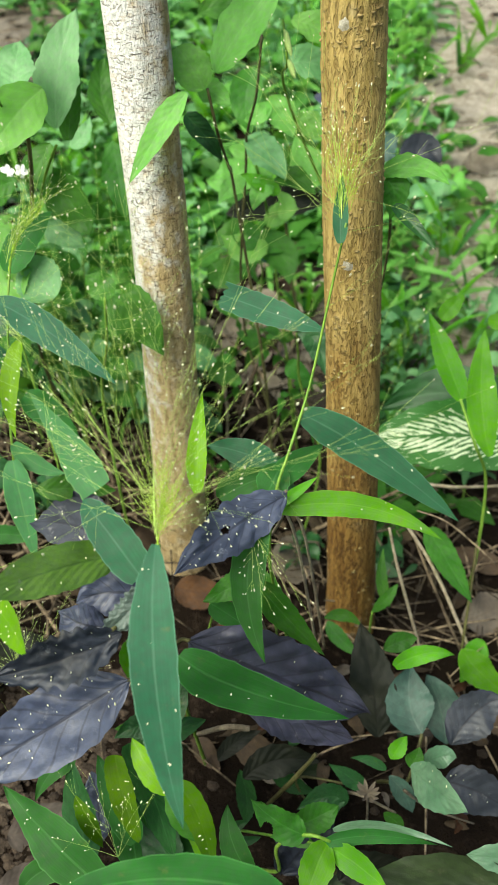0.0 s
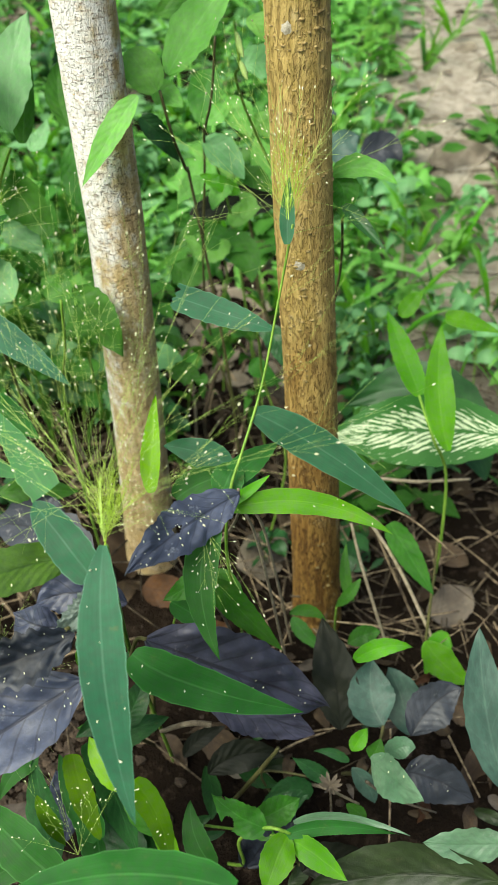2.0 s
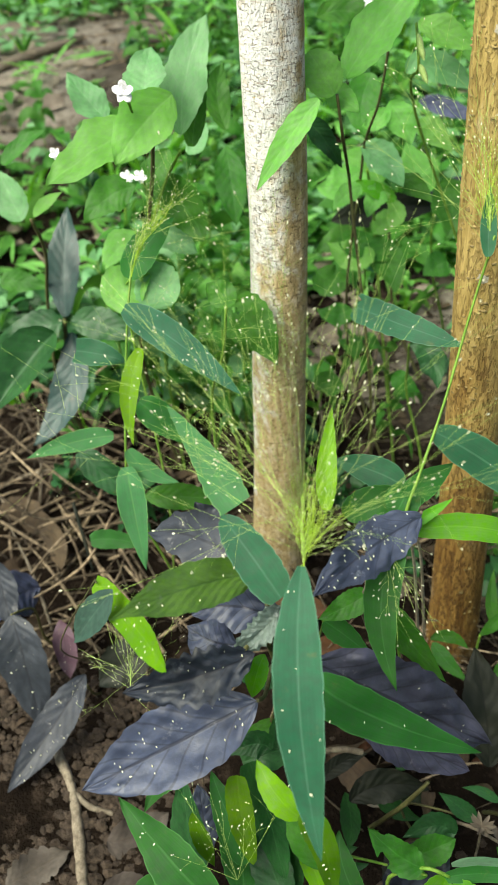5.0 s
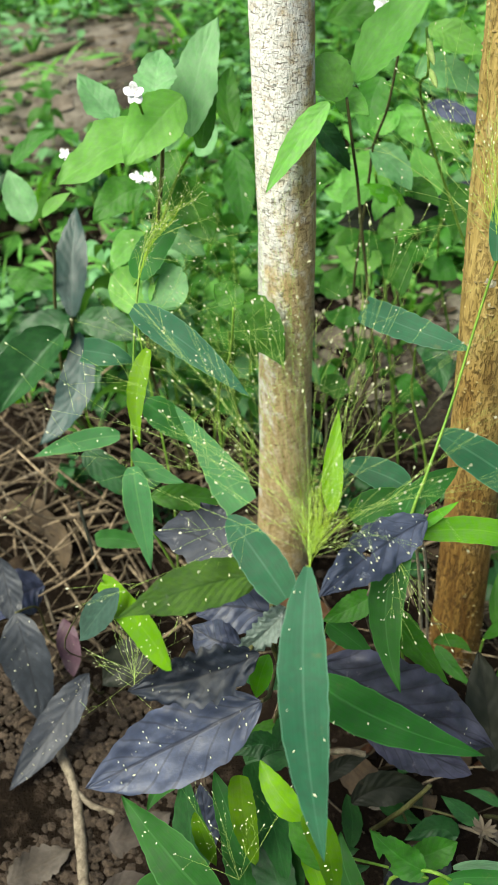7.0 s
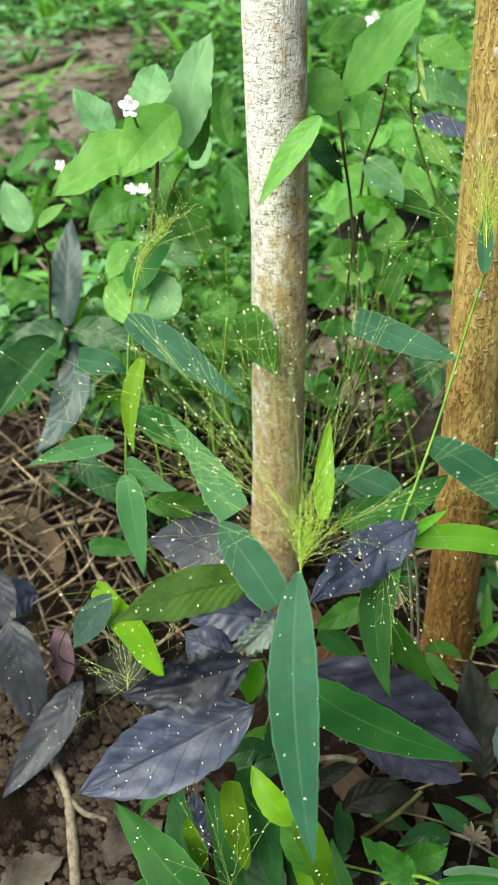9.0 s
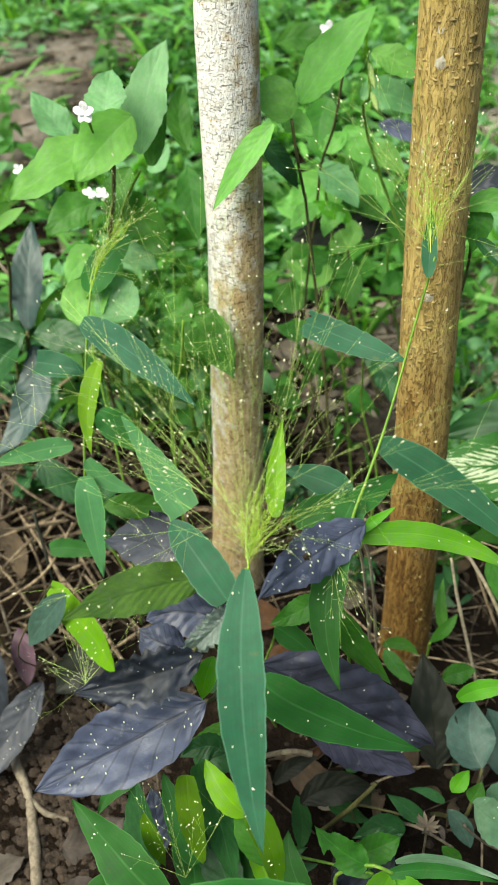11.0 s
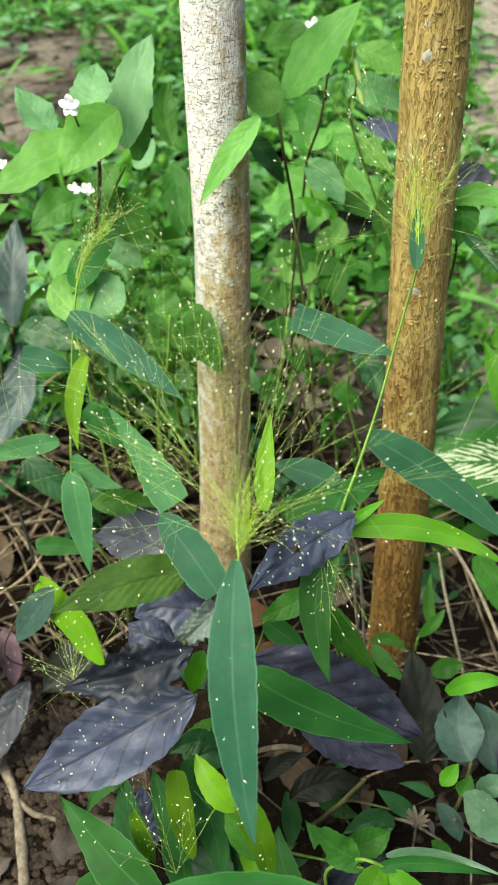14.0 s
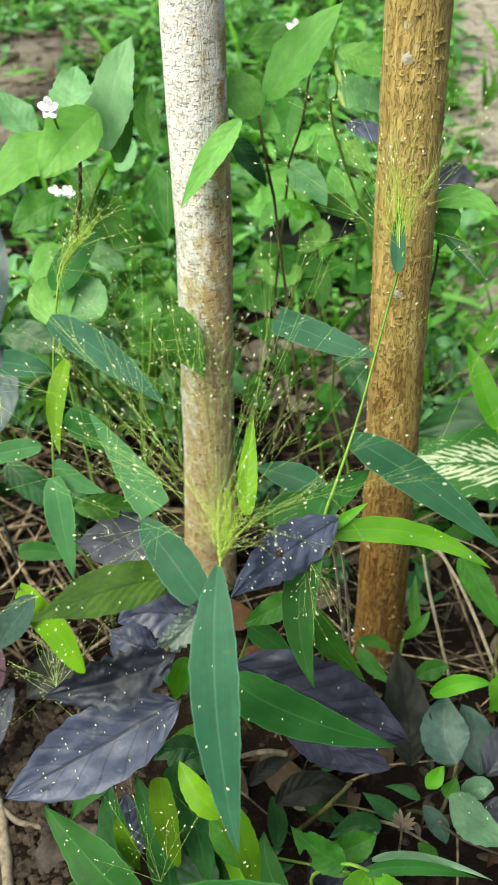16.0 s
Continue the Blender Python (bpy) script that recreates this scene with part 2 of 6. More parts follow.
M_STEM = plain_material("stem_green", (0.10, 0.215, 0.022), (0.185, 0.32, 0.045), 0.5, 80.0, (1, 1, 0.2))
M_STEM_BROWN = plain_material("stem_brown_green", (0.06, 0.055, 0.02), (0.11, 0.11, 0.04), 0.6, 80.0, (1, 1, 0.2))
M_HAIR_FINE = plain_material("panicle_fine_branch", (0.36, 0.54, 0.10), (0.50, 0.66, 0.18), 0.6, 50.0)
M_HAIR = plain_material("panicle_branch", (0.32, 0.54, 0.020), (0.44, 0.62, 0.05), 0.5, 50.0)
M_SEED = plain_material("spikelet_cream", (0.78, 0.78, 0.46), (0.92, 0.91, 0.68), 0.5, 400.0, vary=0.2)
M_DRYSTALK = plain_material("dry_stalk_cream", (0.27, 0.22, 0.145), (0.47, 0.40, 0.29), 0.8, 200.0, bump=0.4, depth=0.001, vary=0.2)
M_STRAW = plain_material("dry_straw", (0.036, 0.025, 0.016), (0.23, 0.175, 0.110), 0.8, 120.0, (1, 1, 0.3), vary=0.6)
M_TWIG = plain_material("dead_twig", (0.10, 0.080, 0.056), (0.22, 0.185, 0.135), 0.85, 140.0, vary=0.25)
M_RUST = leaf_material("dead_leaf_rust", (0.045, 0.020, 0.009), (0.095, 0.042, 0.018), (0.05, 0.02, 0.008), "pinnate", 0.7, 0.15, veins=8, ribs=0.5, wear=0.5, worn=(0.06, 0.03, 0.015), gloss=0.25)
M_DEAD = leaf_material("dead_leaf_brown", (0.042, 0.029, 0.018), (0.10, 0.070, 0.042), (0.05, 0.03, 0.017), "pinnate", 0.75, 0.1, veins=8, ribs=0.5, wear=0.6, worn=(0.18, 0.135, 0.085), gloss=0.25)
M_DEADGREY = leaf_material("dead_leaf_grey", (0.13, 0.107, 0.082), (0.25, 0.213, 0.165), (0.13, 0.10, 0.07), "pinnate", 0.8, 0.1, veins=8, ribs=0.5, wear=0.5, worn=(0.12, 0.09, 0.06), gloss=0.25)
M_DEADMID = leaf_material("dead_leaf_umber", (0.066, 0.054, 0.046), (0.125, 0.106, 0.090), (0.06, 0.045, 0.03), "pinnate", 0.8, 0.08, veins=8, ribs=0.5, wear=0.6, worn=(0.06, 0.045, 0.03), gloss=0.2)
M_PETAL = plain_material("petal_white", (0.84, 0.83, 0.84), (0.90, 0.89, 0.90), 0.5, 90.0, vary=0.04)
M_BUD = plain_material("seed_pod_green", (0.26, 0.38, 0.10), (0.36, 0.48, 0.16), 0.5, 90.0)


def soil_material():
    m, nt, bsdf, out = nodes_of("soil")
    k = Net(nt)
    a, b, c = k.noise(7.0, 4.0), k.noise(55.0, 5.0, 0.7), k.noise(330.0, 4.0, 0.7)
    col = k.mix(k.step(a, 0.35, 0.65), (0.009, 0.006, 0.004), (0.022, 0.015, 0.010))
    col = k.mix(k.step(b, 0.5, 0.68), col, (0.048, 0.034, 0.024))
    pos = k.put("SeparateXYZ", Vector=nt.nodes.new("ShaderNodeTexCoord").outputs["Object"])
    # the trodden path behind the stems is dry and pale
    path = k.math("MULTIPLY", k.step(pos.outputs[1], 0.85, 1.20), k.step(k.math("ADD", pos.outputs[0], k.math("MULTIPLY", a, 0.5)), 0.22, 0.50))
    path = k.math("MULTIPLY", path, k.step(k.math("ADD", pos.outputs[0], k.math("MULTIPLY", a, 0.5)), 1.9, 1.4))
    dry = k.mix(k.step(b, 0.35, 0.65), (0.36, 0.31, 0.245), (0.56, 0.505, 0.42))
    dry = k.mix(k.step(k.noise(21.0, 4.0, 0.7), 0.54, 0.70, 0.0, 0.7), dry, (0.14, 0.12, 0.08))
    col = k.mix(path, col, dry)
    worn = k.math("MULTIPLY", k.step(k.math("SUBTRACT", k.math("MULTIPLY", a, 0.3), pos.outputs[0]), 0.70, 0.95), k.math("MULTIPLY", k.step(pos.outputs[1], 1.4, 1.65), k.step(pos.outputs[1], 2.5, 2.05)))
    col = k.mix(k.math("MULTIPLY", k.math("MULTIPLY", worn, 0.60), k.step(pos.outputs[0], -1.5, -1.15)), col, dry)
    col = k.mix(k.step(c, 0.55, 0.75, 0.0, 0.6), col, (0.030, 0.021, 0.014))
    k.wire(bsdf.inputs["Base Color"], col)
    bsdf.inputs["Roughness"].default_value, bsdf.inputs["Specular IOR Level"].default_value = 0.95, 0.06
    k.wire(bsdf.inputs["Normal"], k.bump(k.math("ADD", b, k.math("MULTIPLY", c, 0.6)), 1.0, 0.012))
    return m


def bark_pale():
    """Thin pale bark: whitish lichen and a painted lit side over tan, short dark cross marks and curled flakes."""
    m, nt, bsdf, out = nodes_of("bark_pale")
    k = Net(nt)
    spots = k.noise(42.0, 4.0, 0.62, stretch=(1, 1, 0.6))
    blot = k.noise(95.0, 3.0, 0.6, stretch=(1, 1, 0.8))
    fibre = k.noise(170.0, 4.0, 0.65, stretch=(1, 1, 0.22))
    grit = k.noise(520.0, 3.0, 0.7)
    col = k.mix(k.step(fibre, 0.32, 0.68), (0.40, 0.285, 0.125), (0.62, 0.490, 0.265))
    col = k.mix(k.step(blot, 0.5, 0.7, 0.0, 0.6), col, (0.70, 0.61, 0.44))
    sep = k.put("SeparateXYZ", Vector=nt.nodes.new("ShaderNodeTexCoord").outputs["Object"])
    # lichen patches, whitened towards the left and top to paint in the lit side
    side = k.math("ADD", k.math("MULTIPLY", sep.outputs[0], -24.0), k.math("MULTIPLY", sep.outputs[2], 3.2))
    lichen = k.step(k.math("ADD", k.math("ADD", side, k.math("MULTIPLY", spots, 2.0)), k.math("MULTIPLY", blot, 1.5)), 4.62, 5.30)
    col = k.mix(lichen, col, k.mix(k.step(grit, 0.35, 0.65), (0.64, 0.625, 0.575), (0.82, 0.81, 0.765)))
    # scaly bark splits into short ticks in uneven rows round the stem
    sep0 = k.put("SeparateXYZ", Vector=nt.nodes.new("ShaderNodeTexCoord").outputs["Object"])
    turn = k.math("ARCTAN2", k.math("SUBTRACT", sep0.outputs[1], 0.665), k.math("ADD", sep0.outputs[0], 0.093))
    round_way = k.math("ADD", k.math("MULTIPLY", turn, 0.026), k.math("MULTIPLY", blot, 0.006))
    up_way = k.math("ADD", sep0.outputs[2], k.math("MULTIPLY", k.noise(70.0, 3.0, 0.6), 0.014))
    rows = k.put("TexBrick", Vector=k.put("CombineXYZ", X=round_way, Y=up_way, Z=0.0).outputs[0], Scale=1.0)
    for key, value in (("Mortar Size", 0.00045), ("Mortar Smooth", 0.35), ("Brick Width", 0.0080), ("Row Height", 0.0052), ("Bias", 0.0)):
        rows.inputs[key].default_value = value
    seam = k.math("MULTIPLY", rows.outputs["Fac"], k.step(k.noise(120.0, 3.0, 0.6), 0.50, 0.60))
    dash = k.math("MULTIPLY", k.step(k.noise(210.0, 2.5, 0.6, stretch=(0.6, 0.6, 1.5), distortion=1.6), 0.615, 0.67), 0.75)
    rim = k.step(k.noise(150.0, 2.5, 0.55, stretch=(0.6, 0.6, 1.7), distortion=1.2), 0.53, 0.62)
    col = k.mix(k.math("MULTIPLY", rim, 0.38), col, (0.36, 0.235, 0.11))
    col = k.mix(k.math("MULTIPLY", dash, 0.8), col, (0.07, 0.045, 0.022))
    col = k.mix(k.step(grit, 0.58, 0.75, 0.0, 0.35), col, (0.27, 0.19, 0.10))
    col = k.mix(k.math("MULTIPLY", seam, 0.55), col, (0.15, 0.105, 0.06))
    k.wire(bsdf.inputs["Base Color"], col)
    bsdf.inputs["Roughness"].default_value, bsdf.inputs["Specular IOR Level"].default_value = 0.82, 0.25
    h = k.math("SUBTRACT", k.math("ADD", k.math("ADD", fibre, blot), k.math("MULTIPLY", grit, 0.5)), k.math("ADD", k.math("MULTIPLY", dash, 0.9), k.math("MULTIPLY", seam, 0.6)))
    k.wire(bsdf.inputs["Normal"], k.bump(h, 1.0, 0.0028))
    return m


def bark_ochre():
    """Yellow-ochre bark, smooth above, split into upright reddish fissures towards the foot."""
    m, nt, bsdf, out = nodes_of("bark_ochre")
    k = Net(nt)
    spots = k.noise(34.0, 4.0, 0.62, stretch=(1, 1, 0.5))
    fibre = k.noise(190.0, 4.0, 0.65, stretch=(1, 1, 0.13))
    crust = k.noise(380.0, 3.0, 0.6, stretch=(1, 1, 0.35), distortion=0.6)
    grit = k.noise(560.0, 3.0, 0.7)
    sep = k.put("SeparateXYZ", Vector=nt.nodes.new("ShaderNodeTexCoord").outputs["Object"])
    low = k.step(k.math("ADD", sep.outputs[2], k.math("MULTIPLY", k.math("SUBTRACT", spots, 0.5), 0.5)), 0.42, 0.02)
    col = k.mix(k.step(fibre, 0.3, 0.7), (0.32, 0.225, 0.060), (0.51, 0.375, 0.130))
    red = k.mix(k.step(fibre, 0.3, 0.7), (0.16, 0.075, 0.014), (0.36, 0.205, 0.048))
    col = k.mix(low, col, red)
    col = k.mix(k.step(spots, 0.60, 0.74, 0.0, 0.55), col, (0.58, 0.50, 0.32))
    split = k.math("MULTIPLY", k.step(crust, 0.51, 0.60), k.math("ADD", 0.34, k.math("MULTIPLY", low, 0.45)))
    col = k.mix(split, col, (0.12, 0.062, 0.016))
    col = k.mix(k.step(grit, 0.58, 0.75, 0.0, 0.4), col, (0.24, 0.15, 0.045))
    k.wire(bsdf.inputs["Base Color"], col)
    bsdf.inputs["Roughness"].default_value, bsdf.inputs["Specular IOR Level"].default_value = 0.78, 0.3
    h = k.math("SUBTRACT", k.math("ADD", fibre, k.math("MULTIPLY", grit, 0.5)), k.math("MULTIPLY", split, 1.6))
    k.wire(bsdf.inputs["Normal"], k.bump(h, 0.9, 0.0028))
    return m


M_SOIL = soil_material()
M_CLOD = plain_material("soil_clod", (0.040, 0.028, 0.0185), (0.085, 0.061, 0.043), 0.9, 90.0, bump=0.8, depth=0.004, vary=0.3)
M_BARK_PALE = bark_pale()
M_BARK_OCHRE = bark_ochre()
M_LICHEN = plain_material("lichen_grey", (0.36, 0.32, 0.22), (0.56, 0.52, 0.42), 0.9, 260.0, bump=0.7, depth=0.002)
M_WART = plain_material("bark_wart", (0.27, 0.19, 0.065), (0.46, 0.355, 0.150), 0.8, 300.0, vary=0.3)


def variegated_material():
    m, nt, bsdf, out = nodes_of("leaf_variegated")
    k = Net(nt)
    sep = k.put("SeparateXYZ", Vector=nt.nodes.new("ShaderNodeUVMap").outputs[0])
    u, v = sep.outputs[0], sep.outputs[1]
    off = k.math("ABSOLUTE", k.math("SUBTRACT", u, 0.5))
    bend = k.math("SUBTRACT", k.math("MULTIPLY", v, 26.0), k.math("MULTIPLY", off, 22.0))
    flow = k.put("CombineXYZ", X=bend, Y=k.math("MULTIPLY", u, 11.0), Z=0.0)
    blots = k.noise(1.05, 4.0, 0.62, vector=flow.outputs[0], distortion=0.9)
    bars = k.math("MULTIPLY", k.math("ABSOLUTE", k.math("SUBTRACT", k.math("FRACT", k.math("MULTIPLY", bend, 0.62)), 0.5)), 2.0)
    saw = k.math("ADD", k.math("MULTIPLY", bars, 0.17), k.math("MULTIPLY", blots, 0.83))
    inner = k.step(off, 0.20, 0.38, 0.0, 0.16)
    white = k.math("MULTIPLY", k.step(k.math("SUBTRACT", saw, inner), 0.485, 0.515), k.step(off, 0.012, 0.03))
    col = k.mix(white, k.mix(k.noise(40.0), (0.024, 0.13, 0.016), (0.045, 0.20, 0.028)), (0.74, 0.86, 0.56))
    k.wire(bsdf.inputs["Base Color"], col)
    bsdf.inputs["Roughness"].default_value, bsdf.inputs["Specular IOR Level"].default_value = 0.5, 0.3
    k.wire(bsdf.inputs["Normal"], k.bump(saw, 0.4, 0.002))
    tr = k.put("BsdfTranslucent", Color=col)
    mixed = k.put("MixShader", Fac=0.25)
    nt.links.new(bsdf.outputs[0], mixed.inputs[1])
    nt.links.new(tr.outputs[0], mixed.inputs[2])
    nt.links.new(mixed.outputs[0], out.inputs[0])
    return m


M_VARI = variegated_material()


# ---- building helpers ----
def smooth(a, b, x):
    x = min(1.0, max(0.0, (x - a) / (b - a)))
    return x * x * (3 - 2 * x)


def ground_z(x, y):
    """Height of the bank: level by the stems, rising behind them, then levelling off."""
    z = -0.10 + 0.30 * smooth(0.75, 2.1, y) + 0.12 * smooth(2.1, 4.5, y)
    return z + 0.012 * math.sin(5 * x + 1) * math.cos(4 * y) + 0.006 * math.sin(17 * x) * math.sin(13 * y + 2)


def mesh_object(name, verts, faces, material, uvs=None, smooth_faces=True):
    me = bpy.data.meshes.new(name)
    me.from_pydata([tuple(v) for v in verts], [], faces)
    me.materials.append(material)
    if uvs:
        layer = me.uv_layers.new(name="UVMap")
        for loop in me.loops:
            layer.data[loop.index].uv = uvs[loop.vertex_index]
    if smooth_faces:
        me.polygons.foreach_set("use_smooth", [True] * len(me.polygons))
    me.update()
    return new(name, me)


def under(ob, parent, label=""):
    """Makes ob a part of parent, keeping its place in the world."""
    if parent is not None:
        ob.parent = parent
        chain, top = Matrix.Identity(4), parent
        while top is not None:
            chain = top.matrix_parent_inverse @ top.matrix_basis @ chain
            top = top.parent
        ob.matrix_parent_inverse = chain.inverted()
    if label:
        tagged(ob, label)
    return ob


def thing(name, place, label, category, group=""):
    e = new(name)
    e.empty_display_size = 0.02
    e.matrix_basis = Matrix.Translation(place)
    return tagged(e, label, category, group)


PROFILE = {
    "blade": lambda v: (0.025 + 0.975 * v) ** 0.55 * (1 - v) ** 0.95,
    "strap": lambda v: (0.03 + 0.97 * v) ** 0.35 * (1 - v) ** 0.55,
    "oval": lambda v: (0.006 + 0.994 * v) ** 0.75 * (1 - v) ** 0.85 * (1 - 0.25 * v ** 6),
    "ovate": lambda v: (0.006 + 0.994 * v) ** 0.58 * (1 - v) ** 1.05,
    "cut": lambda v: math.sin(math.pi * (0.02 + 0.64 * v)) ** 0.85,
    "torn": lambda v: (0.72 + 0.28 * smooth(0.0, 0.28, v)) * (1 - v) ** 0.72,
    "lance": lambda v: math.sin(math.pi * (0.02 + 0.98 * v) ** 0.85) ** 0.85 if v < 1 else 0.0,
    "rhomb": lambda v: (0.008 + 0.992 * v) ** 0.72 * (1 - v) ** 0.95 * (1 + 0.10 * math.exp(-((v - 0.42) / 0.07) ** 2)),
    "acum": lambda v: (0.008 + 0.992 * v) ** 0.55 * (1 - v) ** 0.8 * (1 - 0.55 * smooth(0.62, 1.0, v)),
    "round": lambda v: math.sqrt(max(0.0, (0.01 + 0.99 * v) * (1 - v))),
}
WIDEST = {k: max(f(i / 100) for i in range(101)) for k, f in PROFILE.items()}
VIEW = Vector((0.0, -0.72, 0.69))       # the open side, to which most leaves turn


def leaf_data(base, mid, tip, width, style, roll=0.0, fold=0.18, wave=0.045, seed=0, fine=1.0, holes=(), curl=0.0, edge=0.03, quilt=0.0, ribs=8.0):
    """Rows across a bent leaf from base over mid to tip; fold: depth of the V along the midrib; wave: ripple of the margin; quilt: bulging between the side veins."""
    rng = random.Random(seed)
    base, mid, tip = Vector(base), Vector(mid), Vector(tip)
    ctrl = 2 * mid - (base + tip) / 2
    nv, nu = max(6, int(22 * fine)), max(4, 2 * int(5 * fine))
    if quilt:
        nv, nu = max(nv, int(ribs * 7)), max(nu, 18)
    ph, ph2, fr = rng.uniform(0, 6), rng.uniform(0, 6), rng.uniform(7, 12)
    jag = [1.0 - 0.02 * rng.random() - 0.05 * max(0.0, noise.noise(Vector((0.55 * c, seed, 0.5)))) for c in range(nu + 1)] if style == "cut" else [1.0] * (nu + 1)
    verts, uvs, faces = [], [], []
    for i in range(nv + 1):
        for j in range(nu + 1):
            u = 2 * j / nu - 1
            v = i / nv * jag[j]
            p = base * (1 - v) ** 2 + ctrl * 2 * v * (1 - v) + tip * v * v
            tan = (ctrl - base) * 2 * (1 - v) + (tip - ctrl) * 2 * v
            tan.normalize()
            side = tan.cross(VIEW)
            if side.length < 0.2:
                side = side + Vector((0.2, 0, 0))
            side.normalize()
            side = Matrix.Rotation(radians(roll), 3, tan) @ side
            nrm = side.cross(tan)
            if nrm.dot(VIEW) < 0 and abs(roll) < 90:
                nrm = -nrm
            half = width / 2 * max(0.0, PROFILE[style](v)) / WIDEST[style] * (1 + edge * math.sin(fr * 5 * v + ph * u) + edge * rng.uniform(-0.5, 0.5) * (abs(u) > 0.99))
            lift = fold * abs(u) ** 1.3 * half + wave * width * u * u * math.sin(fr * v + ph + (1.9 if u > 0 else 0)) - curl * width * u * u
            lift += 0.012 * width * math.sin(fr * 1.7 * v + ph2 + 2 * u)
            if quilt:
                off = abs(u) / 2
                cell = v * ribs - off ** 0.8 * ribs * 0.42 + (0.25 if u > 0 else 0.0)
                saw = abs(cell - math.floor(cell) - 0.5) * 2
                lift += quilt * width * (saw ** 0.7 * smooth(0.0, 0.16, off) * smooth(0.5, 0.40, off) * max(0.1, 0.5 + 1.3 * noise.noise(p * 55 + side * u * 2.2)))
                lift += quilt * width * 1.1 * noise.noise(Vector((u * 2.6 + ph, v * 6.0 + ph2, seed)))
            verts.append(p + side * (u * half) + nrm * lift)
            uvs.append((0.5 + 0.5 * u, v))
    for i in range(nv):
        for j in range(nu):
            uc, vc = (j + 0.5) / nu, (i + 0.5) / nv
            if any(((uc - a) / ra) ** 2 + ((vc - b) / rb) ** 2 < 1 for a, b, ra, rb in holes):
                continue
            a = i * (nu + 1) + j
            faces.append((a, a + 1, a + nu + 2, a + nu + 1))
    return verts, faces, uvs


LEAF_COUNT = [0]
QUILT = {M_AUBERGINE: (0.034, 7.0), M_OLIVE: (0.013, 12.0), M_PURPLE: (0.034, 7.0), M_DUSTY_LIT: (0.050, 7.0), M_PLUM: (0.060, 6.0), M_SLATE: (0.016, 8.0), M_DUSK: (0.016, 8.0), M_DEEP: (0.009, 9.0),
         M_LIGHT: (0.006, 8.0), M_HAZE: (0.006, 8.0), M_HERB: (0.008, 8.0), M_PALE: (0.012, 8.0), M_DARKTEAL: (0.008, 9.0)}


def leaf(plant, base, mid, tip, width, style, material, name="leaf", label="", specks=0, **shape):
    LEAF_COUNT[0] += 1
    shape.setdefault("seed", LEAF_COUNT[0])
    if plant is not None and plant.matrix_basis.translation.length > 0 and width > 0.018:
        shape.setdefault("quilt", QUILT.get(material, (0.0, 8.0))[0])
        shape.setdefault("ribs", QUILT.get(material, (0.0, 8.0))[1])
    verts, faces, uvs = leaf_data(base, mid, tip, width, style, **shape)
    ob = under(mesh_object(name, verts, faces, material, uvs), plant, label)
    if specks:
        rng, dust = random.Random(LEAF_COUNT[0]), ([], [])
        good = [i for i, (u, v) in enumerate(uvs) if 0.08 < u < 0.92 and 0.08 < v < 0.9]
        for _ in range(specks):
            i = rng.choice(good)
            step = verts[i + 1] - verts[i]
            way = (step.normalized() * rng.uniform(-1, 1) + (verts[i] - verts[i - 12 if i > 12 else i + 1]).normalized() * rng.uniform(-1, 1))
            p = verts[i] + step * rng.random() + VIEW * 0.0006
            add(dust, seed_data(p, way, rng.uniform(0.0008, 0.0023), rng))
        tagged(under(mesh_object("spikelet_spray", *dust, M_SEED), ob, "fallen cream spikelets on the leaf"), kind="stuff")
    return ob


def tube_data(points, radii, sides=6, steps=5):
    """A tapering tube through the points (smoothed), with closed ends."""
    pts = [Vector(p) for p in points]
    fine, rad = [], []
    n = len(pts)
    for i in range(n - 1):
        p0, p1, p2, p3 = pts[max(0, i - 1)], pts[i], pts[i + 1], pts[min(n - 1, i + 2)]
        for s in range(steps):
            t = s / steps
            fine.append(0.5 * (2 * p1 + (p2 - p0) * t + (2 * p0 - 5 * p1 + 4 * p2 - p3) * t * t + (3 * p1 - p0 - 3 * p2 + p3) * t ** 3))
            rad.append(radii[i] * (1 - t) + radii[i + 1] * t)
    fine.append(pts[-1])
    rad.append(radii[-1])
    verts, faces = [], []
    for i, p in enumerate(fine):
        d = (fine[min(i + 1, len(fine) - 1)] - fine[max(i - 1, 0)]).normalized()
        a = d.cross(Vector((0.31, 0.9, 0.3))).normalized()
        b = d.cross(a)
        for s in range(sides):
            w = 2 * math.pi * s / sides
            verts.append(p + (a * math.cos(w) + b * math.sin(w)) * rad[i])
    for i in range(len(fine) - 1):
        for s in range(sides):
            q = (s + 1) % sides
            faces.append((i * sides + s, i * sides + q, (i + 1) * sides + q, (i + 1) * sides + s))
    faces.append(tuple(range(sides - 1, -1, -1)))
    faces.append(tuple((len(fine) - 1) * sides + s for s in range(sides)))
    return verts, faces


def stem(plant, points, r0, r1, material=None, name="stem", sides=7, label=""):
    n = len(points) - 1
    verts, faces = tube_data(points, [r0 + (r1 - r0) * i / n for i in range(n + 1)], sides)
    return under(mesh_object(name, verts, faces, material or M_STEM), plant, label)


def add(store, data):
    n = len(store[0])
    store[0].extend(data[0])
    store[1].extend([tuple(i + n for i in f) for f in data[1]])


